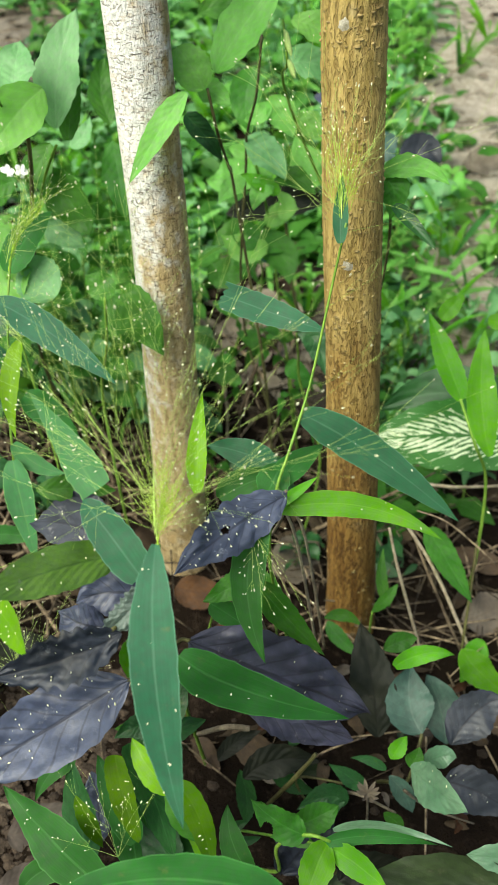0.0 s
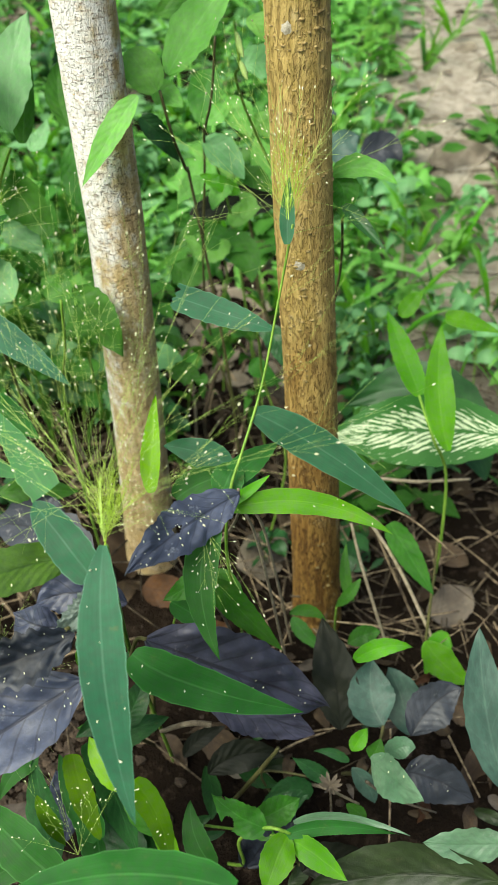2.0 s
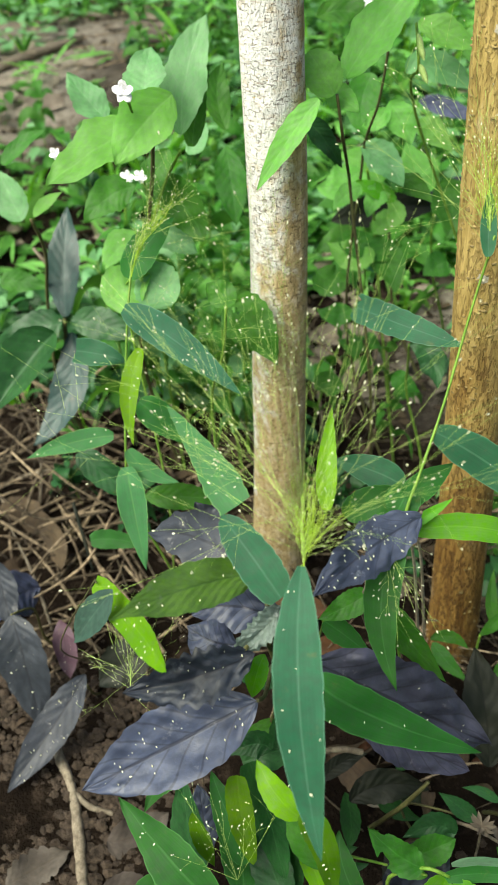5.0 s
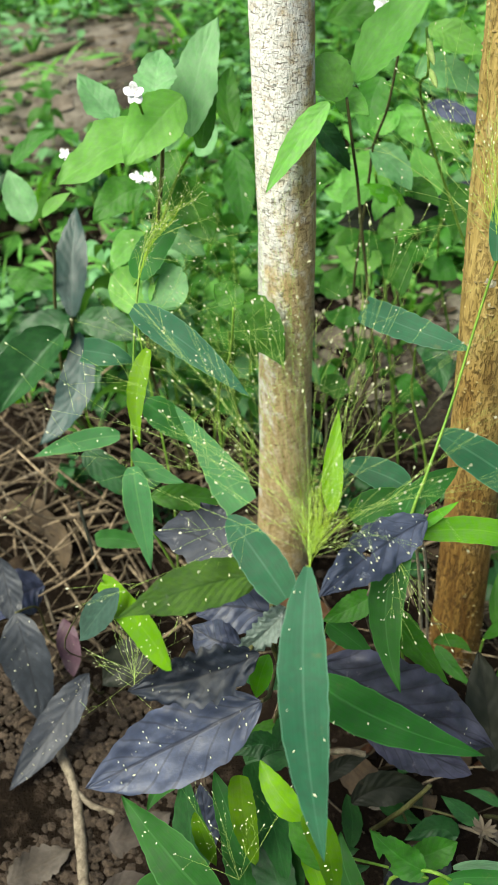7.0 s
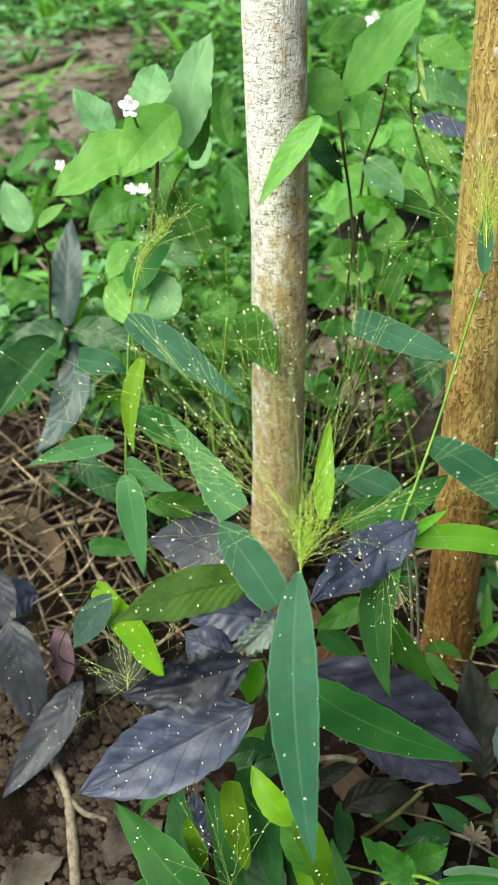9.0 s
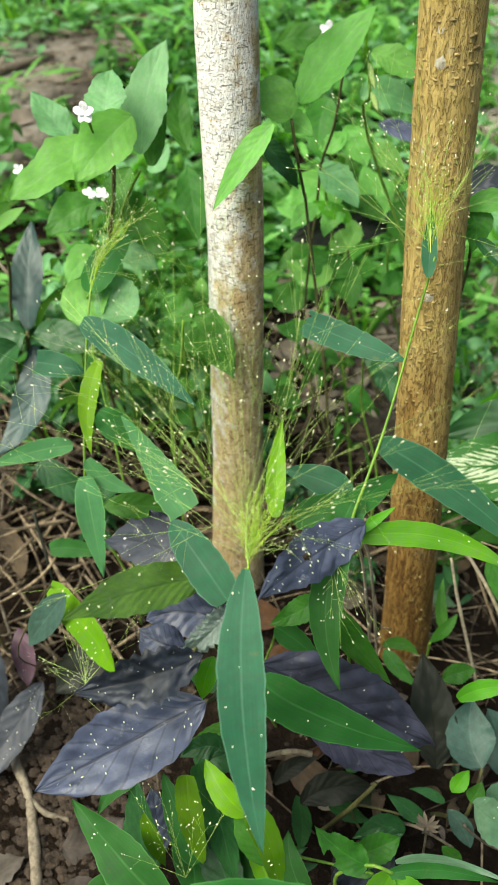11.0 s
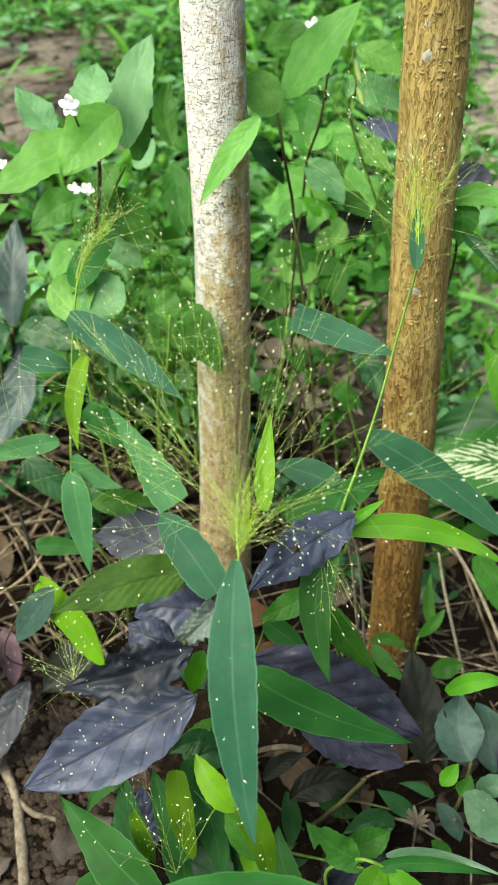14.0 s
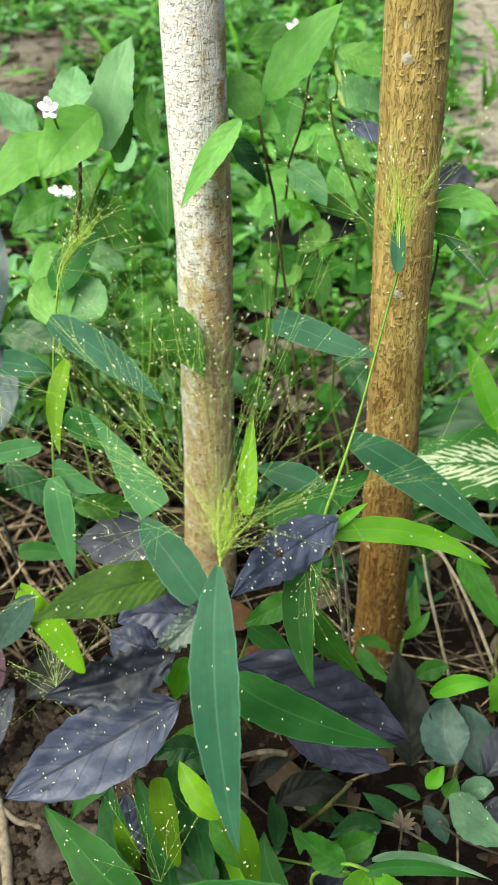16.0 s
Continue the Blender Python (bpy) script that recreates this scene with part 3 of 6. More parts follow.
def seed_data(p, d, size, rng):
    """One small spindle-shaped spikelet."""
    d = d.normalized()
    a = d.cross(Vector((0.3, 0.8, 0.5))).normalized()
    b = d.cross(a)
    verts = [p]
    for f, r in ((0.3, 0.18), (0.62, 0.21), (0.86, 0.11)):
        for s in range(5):
            w = 1.2566 * s
            verts.append(p + d * size * f + (a * math.cos(w) + b * math.sin(w)) * size * r)
    verts.append(p + d * size)
    faces = [(0, 1 + (s + 1) % 5, 1 + s) for s in range(5)]
    for k in range(2):
        faces += [(1 + 5 * k + s, 1 + 5 * k + (s + 1) % 5, 6 + 5 * k + (s + 1) % 5, 6 + 5 * k + s) for s in range(5)]
    faces += [(11 + s, 11 + (s + 1) % 5, 16) for s in range(5)]
    return verts, faces


def pod(plant, a, b, r):
    """A slim seed pod, thickest in the middle."""
    a, b = Vector(a), Vector(b)
    verts, faces = tube_data([a, a.lerp(b, 0.3), a.lerp(b, 0.7), b], [r * 0.35, r, r * 0.9, r * 0.1], 8, 4)
    return under(mesh_object("seed_pod", verts, faces, M_BUD), plant, "slim pale green seed pod")


def twig(points, r0, r1, material, label):
    n = len(points) - 1
    verts, faces = tube_data(points, [(r0 + (r1 - r0) * i / n) * (1 + 0.15 * math.sin(i * 2.7)) for i in range(n + 1)], 8, 8)
    verts = [v + Vector((noise.noise(v * 160), noise.noise(v * 150 + Vector((5, 0, 0))), noise.noise(v * 170))) * r0 * 0.25 for v in verts]
    return tagged(mesh_object("twig", verts, faces, material), label, "twig")


def fallen(base, mid, tip, width, material, label, **shape):
    verts, faces, uvs = leaf_data(base, mid, tip, width, "oval", **shape)
    return tagged(mesh_object("dead_leaf", verts, faces, material, uvs), label, "leaf litter")


UP, AWAY = Vector((-0.08, 0.63, 0.77)), Vector((-0.10, 0.77, -0.63))


def panicle(plant, origin, lean, fan, count, reach, seed, hair=0.00009, grain=0.0021, droop=0.06, twigs=5, bright=False, deep=(-0.15, 0.5), core=0.0, bow=0.0):
    """A loose grass head: straight hair-fine rays that leave a short upright axis, forking at narrow angles, a spikelet on every tip.
    lean and fan: the mean and the spread, in degrees, of the rays about the upright; deep: how far they reach back; core: length of the axis; bow: its bend."""
    rng = random.Random(seed)
    origin = Vector(origin)
    hairs, grains = ([], []), ([], [])

    def axis(f):
        return origin + UP * core * f + Vector((bow * core * f * f, 0, 0))

    if core:
        add(hairs, tube_data([axis(0), axis(0.5), axis(1)], [hair * 4, hair * 3, hair], 5, 5))
    for _ in range(count):
        a = radians(rng.gauss(lean, fan))
        d = (UP * math.cos(a) + Vector((1, 0, 0)) * math.sin(a) + AWAY * rng.uniform(*deep)).normalized()
        length = reach * rng.uniform(0.35, 1.0)
        start = axis(rng.random() ** 0.8)
        sag = Vector((0, 0, -droop * length * rng.uniform(0.0, 1.0)))
        sway = Vector((rng.gauss(0, 1), rng.gauss(0, 1), rng.gauss(0, 0.6))) * length * 0.045
        path = [start, start + d * length * 0.5 + sway, start + d * length + sag]
        add(hairs, tube_data(path, [hair * 1.3, hair, hair * 0.75], 3, 5))
        add(grains, seed_data(path[2], path[2] - path[1], grain * rng.uniform(0.6, 1.35), rng))
        for k in range(rng.randint(max(1, twigs - 2), twigs + 1)):
            f = rng.uniform(0.25, 0.92)
            p = path[0] * (1 - f) ** 2 + (2 * path[1] - (path[0] + path[2]) / 2) * 2 * f * (1 - f) + path[2] * f * f
            e = (d + Vector((rng.gauss(0, 1), rng.gauss(0, 1), rng.gauss(0, 1))) * 0.55).normalized()
            q = p + e * length * rng.uniform(0.10, 0.42)
            add(hairs, tube_data([p, (p + q) / 2 + Vector((0, 0, 0.001)), q], [hair * 0.85, hair * 0.75, hair * 0.65], 3, 2))
            add(grains, seed_data(q, q - p, grain * rng.uniform(0.5, 1.3), rng))
    head = under(mesh_object("panicle", *hairs, M_HAIR if bright else M_HAIR_FINE), plant, "open panicle of hair-fine yellow-green branches")
    tagged(under(mesh_object("spikelet_spray", *grains, M_SEED), head, "tiny cream spikelets"), kind="stuff")
    return head


# ---- ground ----
def build_ground():
    n, verts, faces = 150, [], []
    ax = [math.copysign(abs(i / (n / 2) - 1) ** 3.2, i / (n / 2) - 1) * 60 + (i / (n / 2) - 1) * 1.3 for i in range(n + 1)]
    for gy in ax:
        for gx in ax:
            x, y = gx - 0.1, gy + 0.7
            near = max(0.0, 1 - (abs(x) + abs(y - 0.7)) / 5)
            lump = noise.fractal(Vector((x * 14, y * 14, 0.3)), 1.0, 2.0, 4) * 0.010 + noise.noise(Vector((x * 60, y * 60, 2.0))) * 0.003
            verts.append((x, y, ground_z(x, y) + lump * near))
    for i in range(n):
        for j in range(n):
            a = i * (n + 1) + j
            faces.append((a, a + 1, a + n + 2, a + n + 1))
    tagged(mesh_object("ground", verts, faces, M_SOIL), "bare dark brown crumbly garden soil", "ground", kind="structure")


build_ground()


# ---- the two tree stems ----
def trunk(name, axis, radii, material, label, seed, warts, wart=0.0011, ring=None, patches=()):
    tree = thing(name, (axis[-1][0], axis[-1][1], ground_z(axis[-1][0], axis[-1][1])), label, "tree")
    rng = random.Random(seed)
    rows, sides = 190, 56
    pts = [Vector(p) for p in axis]

    def at(f):
        s = f * (len(pts) - 1)
        i = min(int(s), len(pts) - 2)
        w = s - i
        return pts[i].lerp(pts[i + 1], w), radii[i] * (1 - w) + radii[i + 1] * w

    verts, faces = [], []
    for i in range(rows + 1):
        c, r = at(i / rows)
        for s in range(sides):
            w = 2 * math.pi * s / sides
            d = Vector((math.cos(w), math.sin(w), 0))
            q = Vector((d.x * 2.0, d.y * 2.0, c.z * 9 + seed))
            rough = noise.fractal(q, 1.0, 2.0, 3) * 0.028 + noise.noise(Vector((d.x * 9, d.y * 9, c.z * 60))) * 0.014
            if ring is not None:        # an old branch scar that runs round the stem
                rough += 0.05 * math.exp(-((c.z - ring - 0.006 * d.x) / 0.0028) ** 2)
            verts.append(c + d * r * (1 + rough))
    for i in range(rows):
        for s in range(sides):
            t = (s + 1) % sides
            faces.append((i * sides + s, (i + 1) * sides + s, (i + 1) * sides + t, i * sides + t))
    ob = under(mesh_object("trunk", verts, faces, material), tree)
    bumps = ([], [])
    for _ in range(warts):
        f, w = rng.random(), rng.uniform(-math.pi, 0.0)
        c, r = at(f)
        if rng.random() < 0.8 * smooth(0.30, 0.05, c.z):
            continue
        d = Vector((math.cos(w), math.sin(w), 0))
        side, size = Vector((-d.y, d.x, 0)), wart * rng.uniform(0.5, 1.5) ** 1.3
        wide, tall = rng.uniform(1.0, 1.9), rng.uniform(0.55, 1.0)
        p, base = c + d * r * 1.005, len(bumps[0])
        ring = []
        for s in range(6):
            a = s * math.pi / 3
            ring.append(p + side * math.cos(a) * size * wide + Vector((0, 0, math.sin(a) * size * tall)) - d * 0.0006)
        top = [q + (p - q) * 0.45 + d * size * 0.75 for q in ring]
        bumps[0].extend(ring + top)
        bumps[1].extend([(base + s, base + (s + 1) % 6, base + 6 + (s + 1) % 6, base + 6 + s) for s in range(6)])
        bumps[1].append(tuple(base + 6 + s for s in range(6)))
    tagged(under(mesh_object("wart_layer", *bumps, M_WART), ob, "small corky bark warts"), kind="stuff")
    for z, w, size in patches:
        f = max(i for i in range(400) if at(i / 400)[0].z > z) / 400
        c, r = at(f)
        pv, pf = [c + Vector((math.cos(w), math.sin(w), 0)) * (r * 1.008 + 0.0002)], []
        for a in range(14):
            for q, h in ((0.7, 0.0002), (1.0, -0.0007)):
                g = size * q * (1 + 0.6 * noise.noise(Vector((a * 1.3, z * 50, 0))))
                x = w + g * math.cos(a * 0.4488) / r
                pv.append(c + Vector((math.cos(x), math.sin(x), 0)) * (r * 1.008 + h) + Vector((0, 0, g * 1.15 * math.sin(a * 0.4488))))
        for a in range(14):
            b = (a + 1) % 14
            pf += [(0, 1 + 2 * a, 1 + 2 * b), (1 + 2 * a, 2 + 2 * a, 2 + 2 * b, 1 + 2 * b)]
        under(mesh_object("lichen_patch", pv, pf, M_LICHEN), ob, "pale grey lichen patch")
    return tree


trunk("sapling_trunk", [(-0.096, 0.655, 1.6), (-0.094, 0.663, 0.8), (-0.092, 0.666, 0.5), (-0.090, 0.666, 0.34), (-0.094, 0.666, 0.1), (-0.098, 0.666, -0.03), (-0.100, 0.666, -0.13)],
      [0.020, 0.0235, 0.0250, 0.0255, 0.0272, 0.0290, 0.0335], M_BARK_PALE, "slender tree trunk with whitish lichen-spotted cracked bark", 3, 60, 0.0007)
trunk("sapling_trunk", [(0.052, 0.57, 1.6), (0.064, 0.583, 0.8), (0.072, 0.585, 0.53), (0.080, 0.585, 0.38), (0.093, 0.585, 0.16), (0.102, 0.585, -0.03), (0.106, 0.585, -0.13)],
      [0.018, 0.0204, 0.0218, 0.0226, 0.0238, 0.0255, 0.029], M_BARK_OCHRE, "slender tree trunk with rough ochre-brown warty bark", 11, 1300, 0.0010, 0.492, ((0.512, -1.85, 0.0045), (0.345, -1.75, 0.005), (0.530, -1.9, 0.003)))

# ---- plants ----

p = thing("grass_plant", (-0.020, 0.360, -0.100), "leafy grass with broad blue-green blades and an open panicle", "grass")
leaf(p, (-0.017, 0.290, 0.319), (-0.011, 0.238, 0.271), (0.006, 0.196, 0.204), 0.0258, "lance", M_COOL, fold=0.1, wave=0.01, specks=9)
leaf(p, (-0.010, 0.283, 0.233), (0.028, 0.280, 0.208), (0.093, 0.297, 0.161), 0.0286, "blade", M_MID, fold=0.15, specks=7)
leaf(p, (-0.029, 0.294, 0.287), (-0.048, 0.309, 0.303), (-0.068, 0.327, 0.313), 0.0241, "strap", M_COOL, fold=0.05)
leaf(p, (0.033, 0.364, 0.267), (0.025, 0.333, 0.240), (0.039, 0.305, 0.200), 0.0220, "blade", M_MID, wave=0.06, specks=8)
leaf(p, (-0.015, 0.393, 0.262), (-0.018, 0.419, 0.281), (-0.019, 0.454, 0.301), 0.0139, "blade", M_LIME, fold=0.3)
leaf(p, (-0.060, 0.331, 0.317), (-0.082, 0.355, 0.329), (-0.113, 0.387, 0.342), 0.0227, "torn", M_FRESH, fine=2.6, fold=0.08, wave=0.02, specks=9)
stem(p, [(-0.017, 0.294, 0.314), (-0.028, 0.324, 0.239), (-0.040, 0.362, 0.128), (-0.044, 0.396, 0.008), (-0.030, 0.400, -0.113)], 0.0016, 0.0019, M_STEM)
panicle(p, (-0.017, 0.292, 0.325), -22, 44, 27, 0.205, 5, twigs=8, core=0.030, hair=0.00007)
panicle(p, (-0.017, 0.292, 0.330), 40, 26, 14, 0.190, 25, twigs=7, core=0.025, hair=0.00007)
panicle(p, (-0.016, 0.290, 0.318), 2, 20, 60, 0.040, 6, twigs=4, grain=0.0005, hair=0.00008, bright=True, core=0.016, bow=0.3)
panicle(p, (-0.016, 0.290, 0.322), 50, 22, 12, 0.050, 27, twigs=4, grain=0.0012, core=0.012)
panicle(p, (-0.017, 0.292, 0.325), -72, 18, 3, 0.130, 26, twigs=5, core=0.020, hair=0.00007)
panicle(p, (0.024, 0.357, 0.271), 158, 14, 6, 0.078, 7, twigs=4, deep=(-0.3, 0.2))

p = thing("grass_plant", (0.030, 0.440, -0.099), "tall leaning grass with broad blue-green blades", "grass")
leaf(p, (0.063, 0.483, 0.338), (0.031, 0.498, 0.340), (-0.011, 0.507, 0.350), 0.0212, "cut", M_COOL, fold=0.1, wave=0.02, fine=2.0, specks=4)
leaf(p, (0.050, 0.453, 0.288), (0.106, 0.443, 0.259), (0.167, 0.427, 0.217), 0.0272, "blade", M_COOL, fold=0.10, wave=0.02, specks=4)
leaf(p, (0.038, 0.392, 0.251), (0.095, 0.400, 0.252), (0.150, 0.389, 0.236), 0.0175, "blade", M_BRIGHT, fold=0.2, specks=4)
leaf(p, (0.038, 0.392, 0.255), (0.051, 0.399, 0.262), (0.065, 0.407, 0.270), 0.0076, "blade", M_BRIGHT)
leaf(p, (0.034, 0.438, 0.249), (0.009, 0.446, 0.255), (-0.018, 0.453, 0.254), 0.0222, "blade", M_COOL)
leaf(p, (0.032, 0.419, 0.249), (0.049, 0.438, 0.254), (0.067, 0.464, 0.252), 0.0194, "blade", M_MID)
leaf(p, (-0.004, 0.416, 0.235), (0.016, 0.426, 0.244), (0.043, 0.436, 0.245), 0.0234, "blade", M_MID)
leaf(p, (0.029, 0.413, 0.243), (0.034, 0.421, 0.252), (0.039, 0.438, 0.256), 0.0238, "oval", M_MID)
leaf(p, (0.072, 0.488, 0.400), (0.071, 0.507, 0.415), (0.071, 0.531, 0.429), 0.0103, "blade", M_COOL)
leaf(p, (0.026, 0.375, 0.197), (0.046, 0.375, 0.162), (0.076, 0.373, 0.122), 0.0214, "blade", M_HERB)
stem(p, [(0.075, 0.497, 0.410), (0.067, 0.490, 0.363), (0.056, 0.467, 0.304), (0.044, 0.432, 0.270), (0.036, 0.412, 0.245), (0.032, 0.412, 0.172), (0.047, 0.430, 0.031), (0.030, 0.460, -0.110)], 0.0008, 0.0015, M_STEM)
panicle(p, (0.073, 0.494, 0.402), -6, 40, 30, 0.125, 9, twigs=5, hair=0.00009, deep=(-0.2, 0.3), core=0.040)
panicle(p, (0.073, 0.494, 0.396), 3, 10, 34, 0.070, 10, twigs=1, grain=0.0010, hair=0.00010, bright=True, deep=(-0.2, 0.2), core=0.02)

p = thing("grass_plant", (-0.210, 0.560, -0.099), "small grass with narrow green blades and a fine panicle", "grass")
leaf(p, (-0.179, 0.503, 0.340), (-0.136, 0.492, 0.320), (-0.085, 0.470, 0.293), 0.0243, "blade", M_COOL, fold=0.08, wave=0.02, specks=12)
leaf(p, (-0.179, 0.526, 0.291), (-0.186, 0.504, 0.261), (-0.181, 0.483, 0.226), 0.0163, "blade", M_LIME, fold=0.25, specks=6)
leaf(p, (-0.206, 0.554, 0.259), (-0.226, 0.553, 0.265), (-0.252, 0.559, 0.263), 0.0231, "cut", M_COOL)
leaf(p, (-0.217, 0.527, 0.198), (-0.257, 0.526, 0.187), (-0.304, 0.521, 0.167), 0.0194, "blade", M_FRESH, specks=6)
leaf(p, (-0.197, 0.498, 0.189), (-0.187, 0.475, 0.158), (-0.176, 0.453, 0.112), 0.0251, "blade", M_FRESH)
leaf(p, (-0.198, 0.509, 0.199), (-0.179, 0.502, 0.183), (-0.152, 0.498, 0.177), 0.0166, "blade", M_FRESH)
leaf(p, (-0.198, 0.550, 0.220), (-0.175, 0.544, 0.206), (-0.149, 0.535, 0.188), 0.0273, "blade", M_MID)
leaf(p, (-0.269, 0.556, 0.151), (-0.235, 0.545, 0.129), (-0.203, 0.545, 0.104), 0.0280, "blade", M_DEEP)
leaf(p, (-0.198, 0.527, 0.128), (-0.165, 0.533, 0.127), (-0.128, 0.546, 0.116), 0.0252, "oval", M_HERB)
leaf(p, (-0.258, 0.518, 0.070), (-0.237, 0.523, 0.070), (-0.209, 0.525, 0.065), 0.0188, "strap", M_MID)
stem(p, [(-0.204, 0.597, 0.327), (-0.204, 0.570, 0.294), (-0.204, 0.542, 0.244), (-0.202, 0.513, 0.193), (-0.208, 0.521, 0.125), (-0.181, 0.533, 0.007), (-0.200, 0.580, -0.110)], 0.0010, 0.0014, M_STEM)
panicle(p, (-0.195, 0.569, 0.338), 30, 34, 22, 0.060, 12, twigs=5, grain=0.0018, core=0.050, bow=0.6)
panicle(p, (-0.195, 0.569, 0.331), 14, 12, 60, 0.030, 32, twigs=3, grain=0.0009, hair=0.00010, bright=True, core=0.050, bow=0.6)
panicle(p, (-0.198, 0.550, 0.285), 62, 34, 8, 0.180, 13, twigs=8, hair=0.00007)
panicle(p, (-0.198, 0.550, 0.285), 100, 25, 4, 0.120, 14, twigs=4)

p = thing("grass_plant", (-0.190, 0.420, -0.100), "fine low grass with a hazy pale panicle", "grass")
leaf(p, (-0.159, 0.333, 0.234), (-0.114, 0.285, 0.258), (-0.081, 0.244, 0.279), 0.0189, "strap", M_LIME, fold=0.15, specks=22)
stem(p, [(-0.155, 0.327, 0.241), (-0.176, 0.355, 0.201), (-0.249, 0.405, 0.049), (-0.270, 0.500, -0.104)], 0.0006, 0.0007, M_STEM_BROWN)
panicle(p, (-0.154, 0.335, 0.107), -10, 55, 26, 0.075, 15, twigs=5, grain=0.0012, hair=0.00006, core=0.02)

p = thing("purple_leaved_shrub", (-0.060, 0.420, -0.106), "low shrub with large slate-purple veined leaves", "shrub")
leaf(p, (-0.043, 0.281, 0.207), (-0.095, 0.264, 0.172), (-0.155, 0.246, 0.131), 0.0498, "oval", M_PURPLE, fold=0.12, wave=0.03, fine=1.3, specks=30)
leaf(p, (-0.045, 0.289, 0.242), (-0.076, 0.269, 0.239), (-0.114, 0.255, 0.237), 0.0299, "oval", M_PLUM, fold=0.3, wave=0.06, fine=1.6, edge=0.10, specks=14)
leaf(p, (-0.058, 0.302, 0.231), (-0.073, 0.300, 0.233), (-0.091, 0.309, 0.233), 0.0272, "oval", M_PURPLE, wave=0.12)
leaf(p, (0.045, 0.389, 0.268), (0.015, 0.349, 0.275), (-0.012, 0.303, 0.281), 0.0314, "oval", M_DUSTY_LIT, wave=0.09, fold=0.15, fine=2.6, edge=0.06, holes=((0.55, 0.55, 0.07, 0.035),), specks=30)
leaf(p, (-0.058, 0.373, 0.205), (-0.099, 0.395, 0.217), (-0.151, 0.416, 0.199), 0.0422, "oval", M_SLATE, wave=0.08, fold=0.2, fine=1.6, edge=0.08, specks=18)
leaf(p, (-0.088, 0.403, 0.211), (-0.103, 0.414, 0.221), (-0.114, 0.420, 0.231), 0.0247, "ovate", M_SLATE, wave=0.1)
leaf(p, (-0.046, 0.391, 0.145), (-0.085, 0.391, 0.155), (-0.114, 0.381, 0.151), 0.0383, "oval", M_PURPLE)
leaf(p, (-0.014, 0.326, 0.190), (0.043, 0.335, 0.144), (0.112, 0.355, 0.079), 0.0595, "oval", M_AUBERGINE, wave=0.04, fold=0.1, fine=1.3, specks=16, quilt=0.055)
leaf(p, (0.017, 0.345, 0.097), (0.059, 0.351, 0.067), (0.103, 0.357, 0.035), 0.0351, "oval", M_AUBERGINE)
leaf(p, (-0.047, 0.317, 0.279), (-0.080, 0.285, 0.296), (-0.109, 0.250, 0.307), 0.0266, "acum", M_OLIVE, fold=0.12, wave=0.03, fine=1.6, specks=8)
leaf(p, (-0.032, 0.313, 0.254), (-0.043, 0.300, 0.248), (-0.057, 0.292, 0.234), 0.0165, "strap", M_SILVER, wave=0.15, fold=0.5, quilt=0.10, edge=0.10)
leaf(p, (-0.131, 0.302, 0.267), (-0.145, 0.296, 0.248), (-0.162, 0.295, 0.220), 0.0187, "oval", M_TEAL)
leaf(p, (-0.044, 0.313, 0.209), (-0.048, 0.304, 0.199), (-0.051, 0.300, 0.179), 0.0142, "oval", M_BRIGHT)
leaf(p, (-0.332, 0.522, -0.016), (-0.352, 0.497, -0.009), (-0.364, 0.457, -0.006), 0.0529, "oval", M_PURPLE)
stem(p, [(-0.053, 0.373, 0.189), (-0.053, 0.376, 0.128), (-0.047, 0.422, 0.006), (-0.060, 0.430, -0.116)], 0.0022, 0.0030, M_STEM_BROWN)
stem(p, [(-0.043, 0.281, 0.207), (-0.044, 0.309, 0.172), (-0.049, 0.357, 0.135)], 0.0014, 0.0016, M_STEM_BROWN)
stem(p, [(-0.050, 0.289, 0.245), (-0.051, 0.331, 0.201), (-0.053, 0.376, 0.128)], 0.0013, 0.0016, M_STEM_BROWN)
stem(p, [(0.045, 0.389, 0.272), (0.039, 0.417, 0.216), (0.010, 0.426, 0.140), (0.026, 0.456, 0.013), (0.000, 0.460, -0.113)], 0.0011, 0.0015, M_TWIG)
stem(p, [(-0.045, 0.317, 0.281), (-0.043, 0.327, 0.257), (-0.050, 0.362, 0.174)], 0.0012, 0.0016, M_STEM_BROWN)
stem(p, [(-0.014, 0.326, 0.190), (-0.029, 0.339, 0.161), (-0.057, 0.362, 0.023), (-0.050, 0.420, -0.115)], 0.0014, 0.0018, M_STEM_BROWN)

p = thing("purple_leaved_shrub", (-0.270, 0.460, -0.093), "low dusty grey-purple leaves over bare soil", "shrub")
leaf(p, (-0.328, 0.458, 0.017), (-0.310, 0.430, -0.023), (-0.299, 0.407, -0.085), 0.0525, "oval", M_SLATE, specks=14)
leaf(p, (-0.245, 0.425, -0.015), (-0.272, 0.388, -0.055), (-0.303, 0.335, -0.088), 0.0365, "oval", M_SLATE, specks=26)
leaf(p, (-0.289, 0.476, -0.005), (-0.280, 0.459, -0.028), (-0.273, 0.441, -0.051), 0.0249, "oval", M_MAUVE, specks=6)
leaf(p, (-0.358, 0.501, 0.046), (-0.347, 0.482, 0.019), (-0.335, 0.462, -0.009), 0.0340, "oval", M_SLATE)
leaf(p, (-0.173, 0.429, 0.034), (-0.197, 0.416, 0.025), (-0.218, 0.399, 0.010), 0.0408, "oval", M_DUSK, wave=0.1, specks=14)
stem(p, [(-0.258, 0.441, -0.056), (-0.254, 0.447, -0.082), (-0.250, 0.470, -0.104)], 0.0012, 0.0015, M_STEM_BROWN)
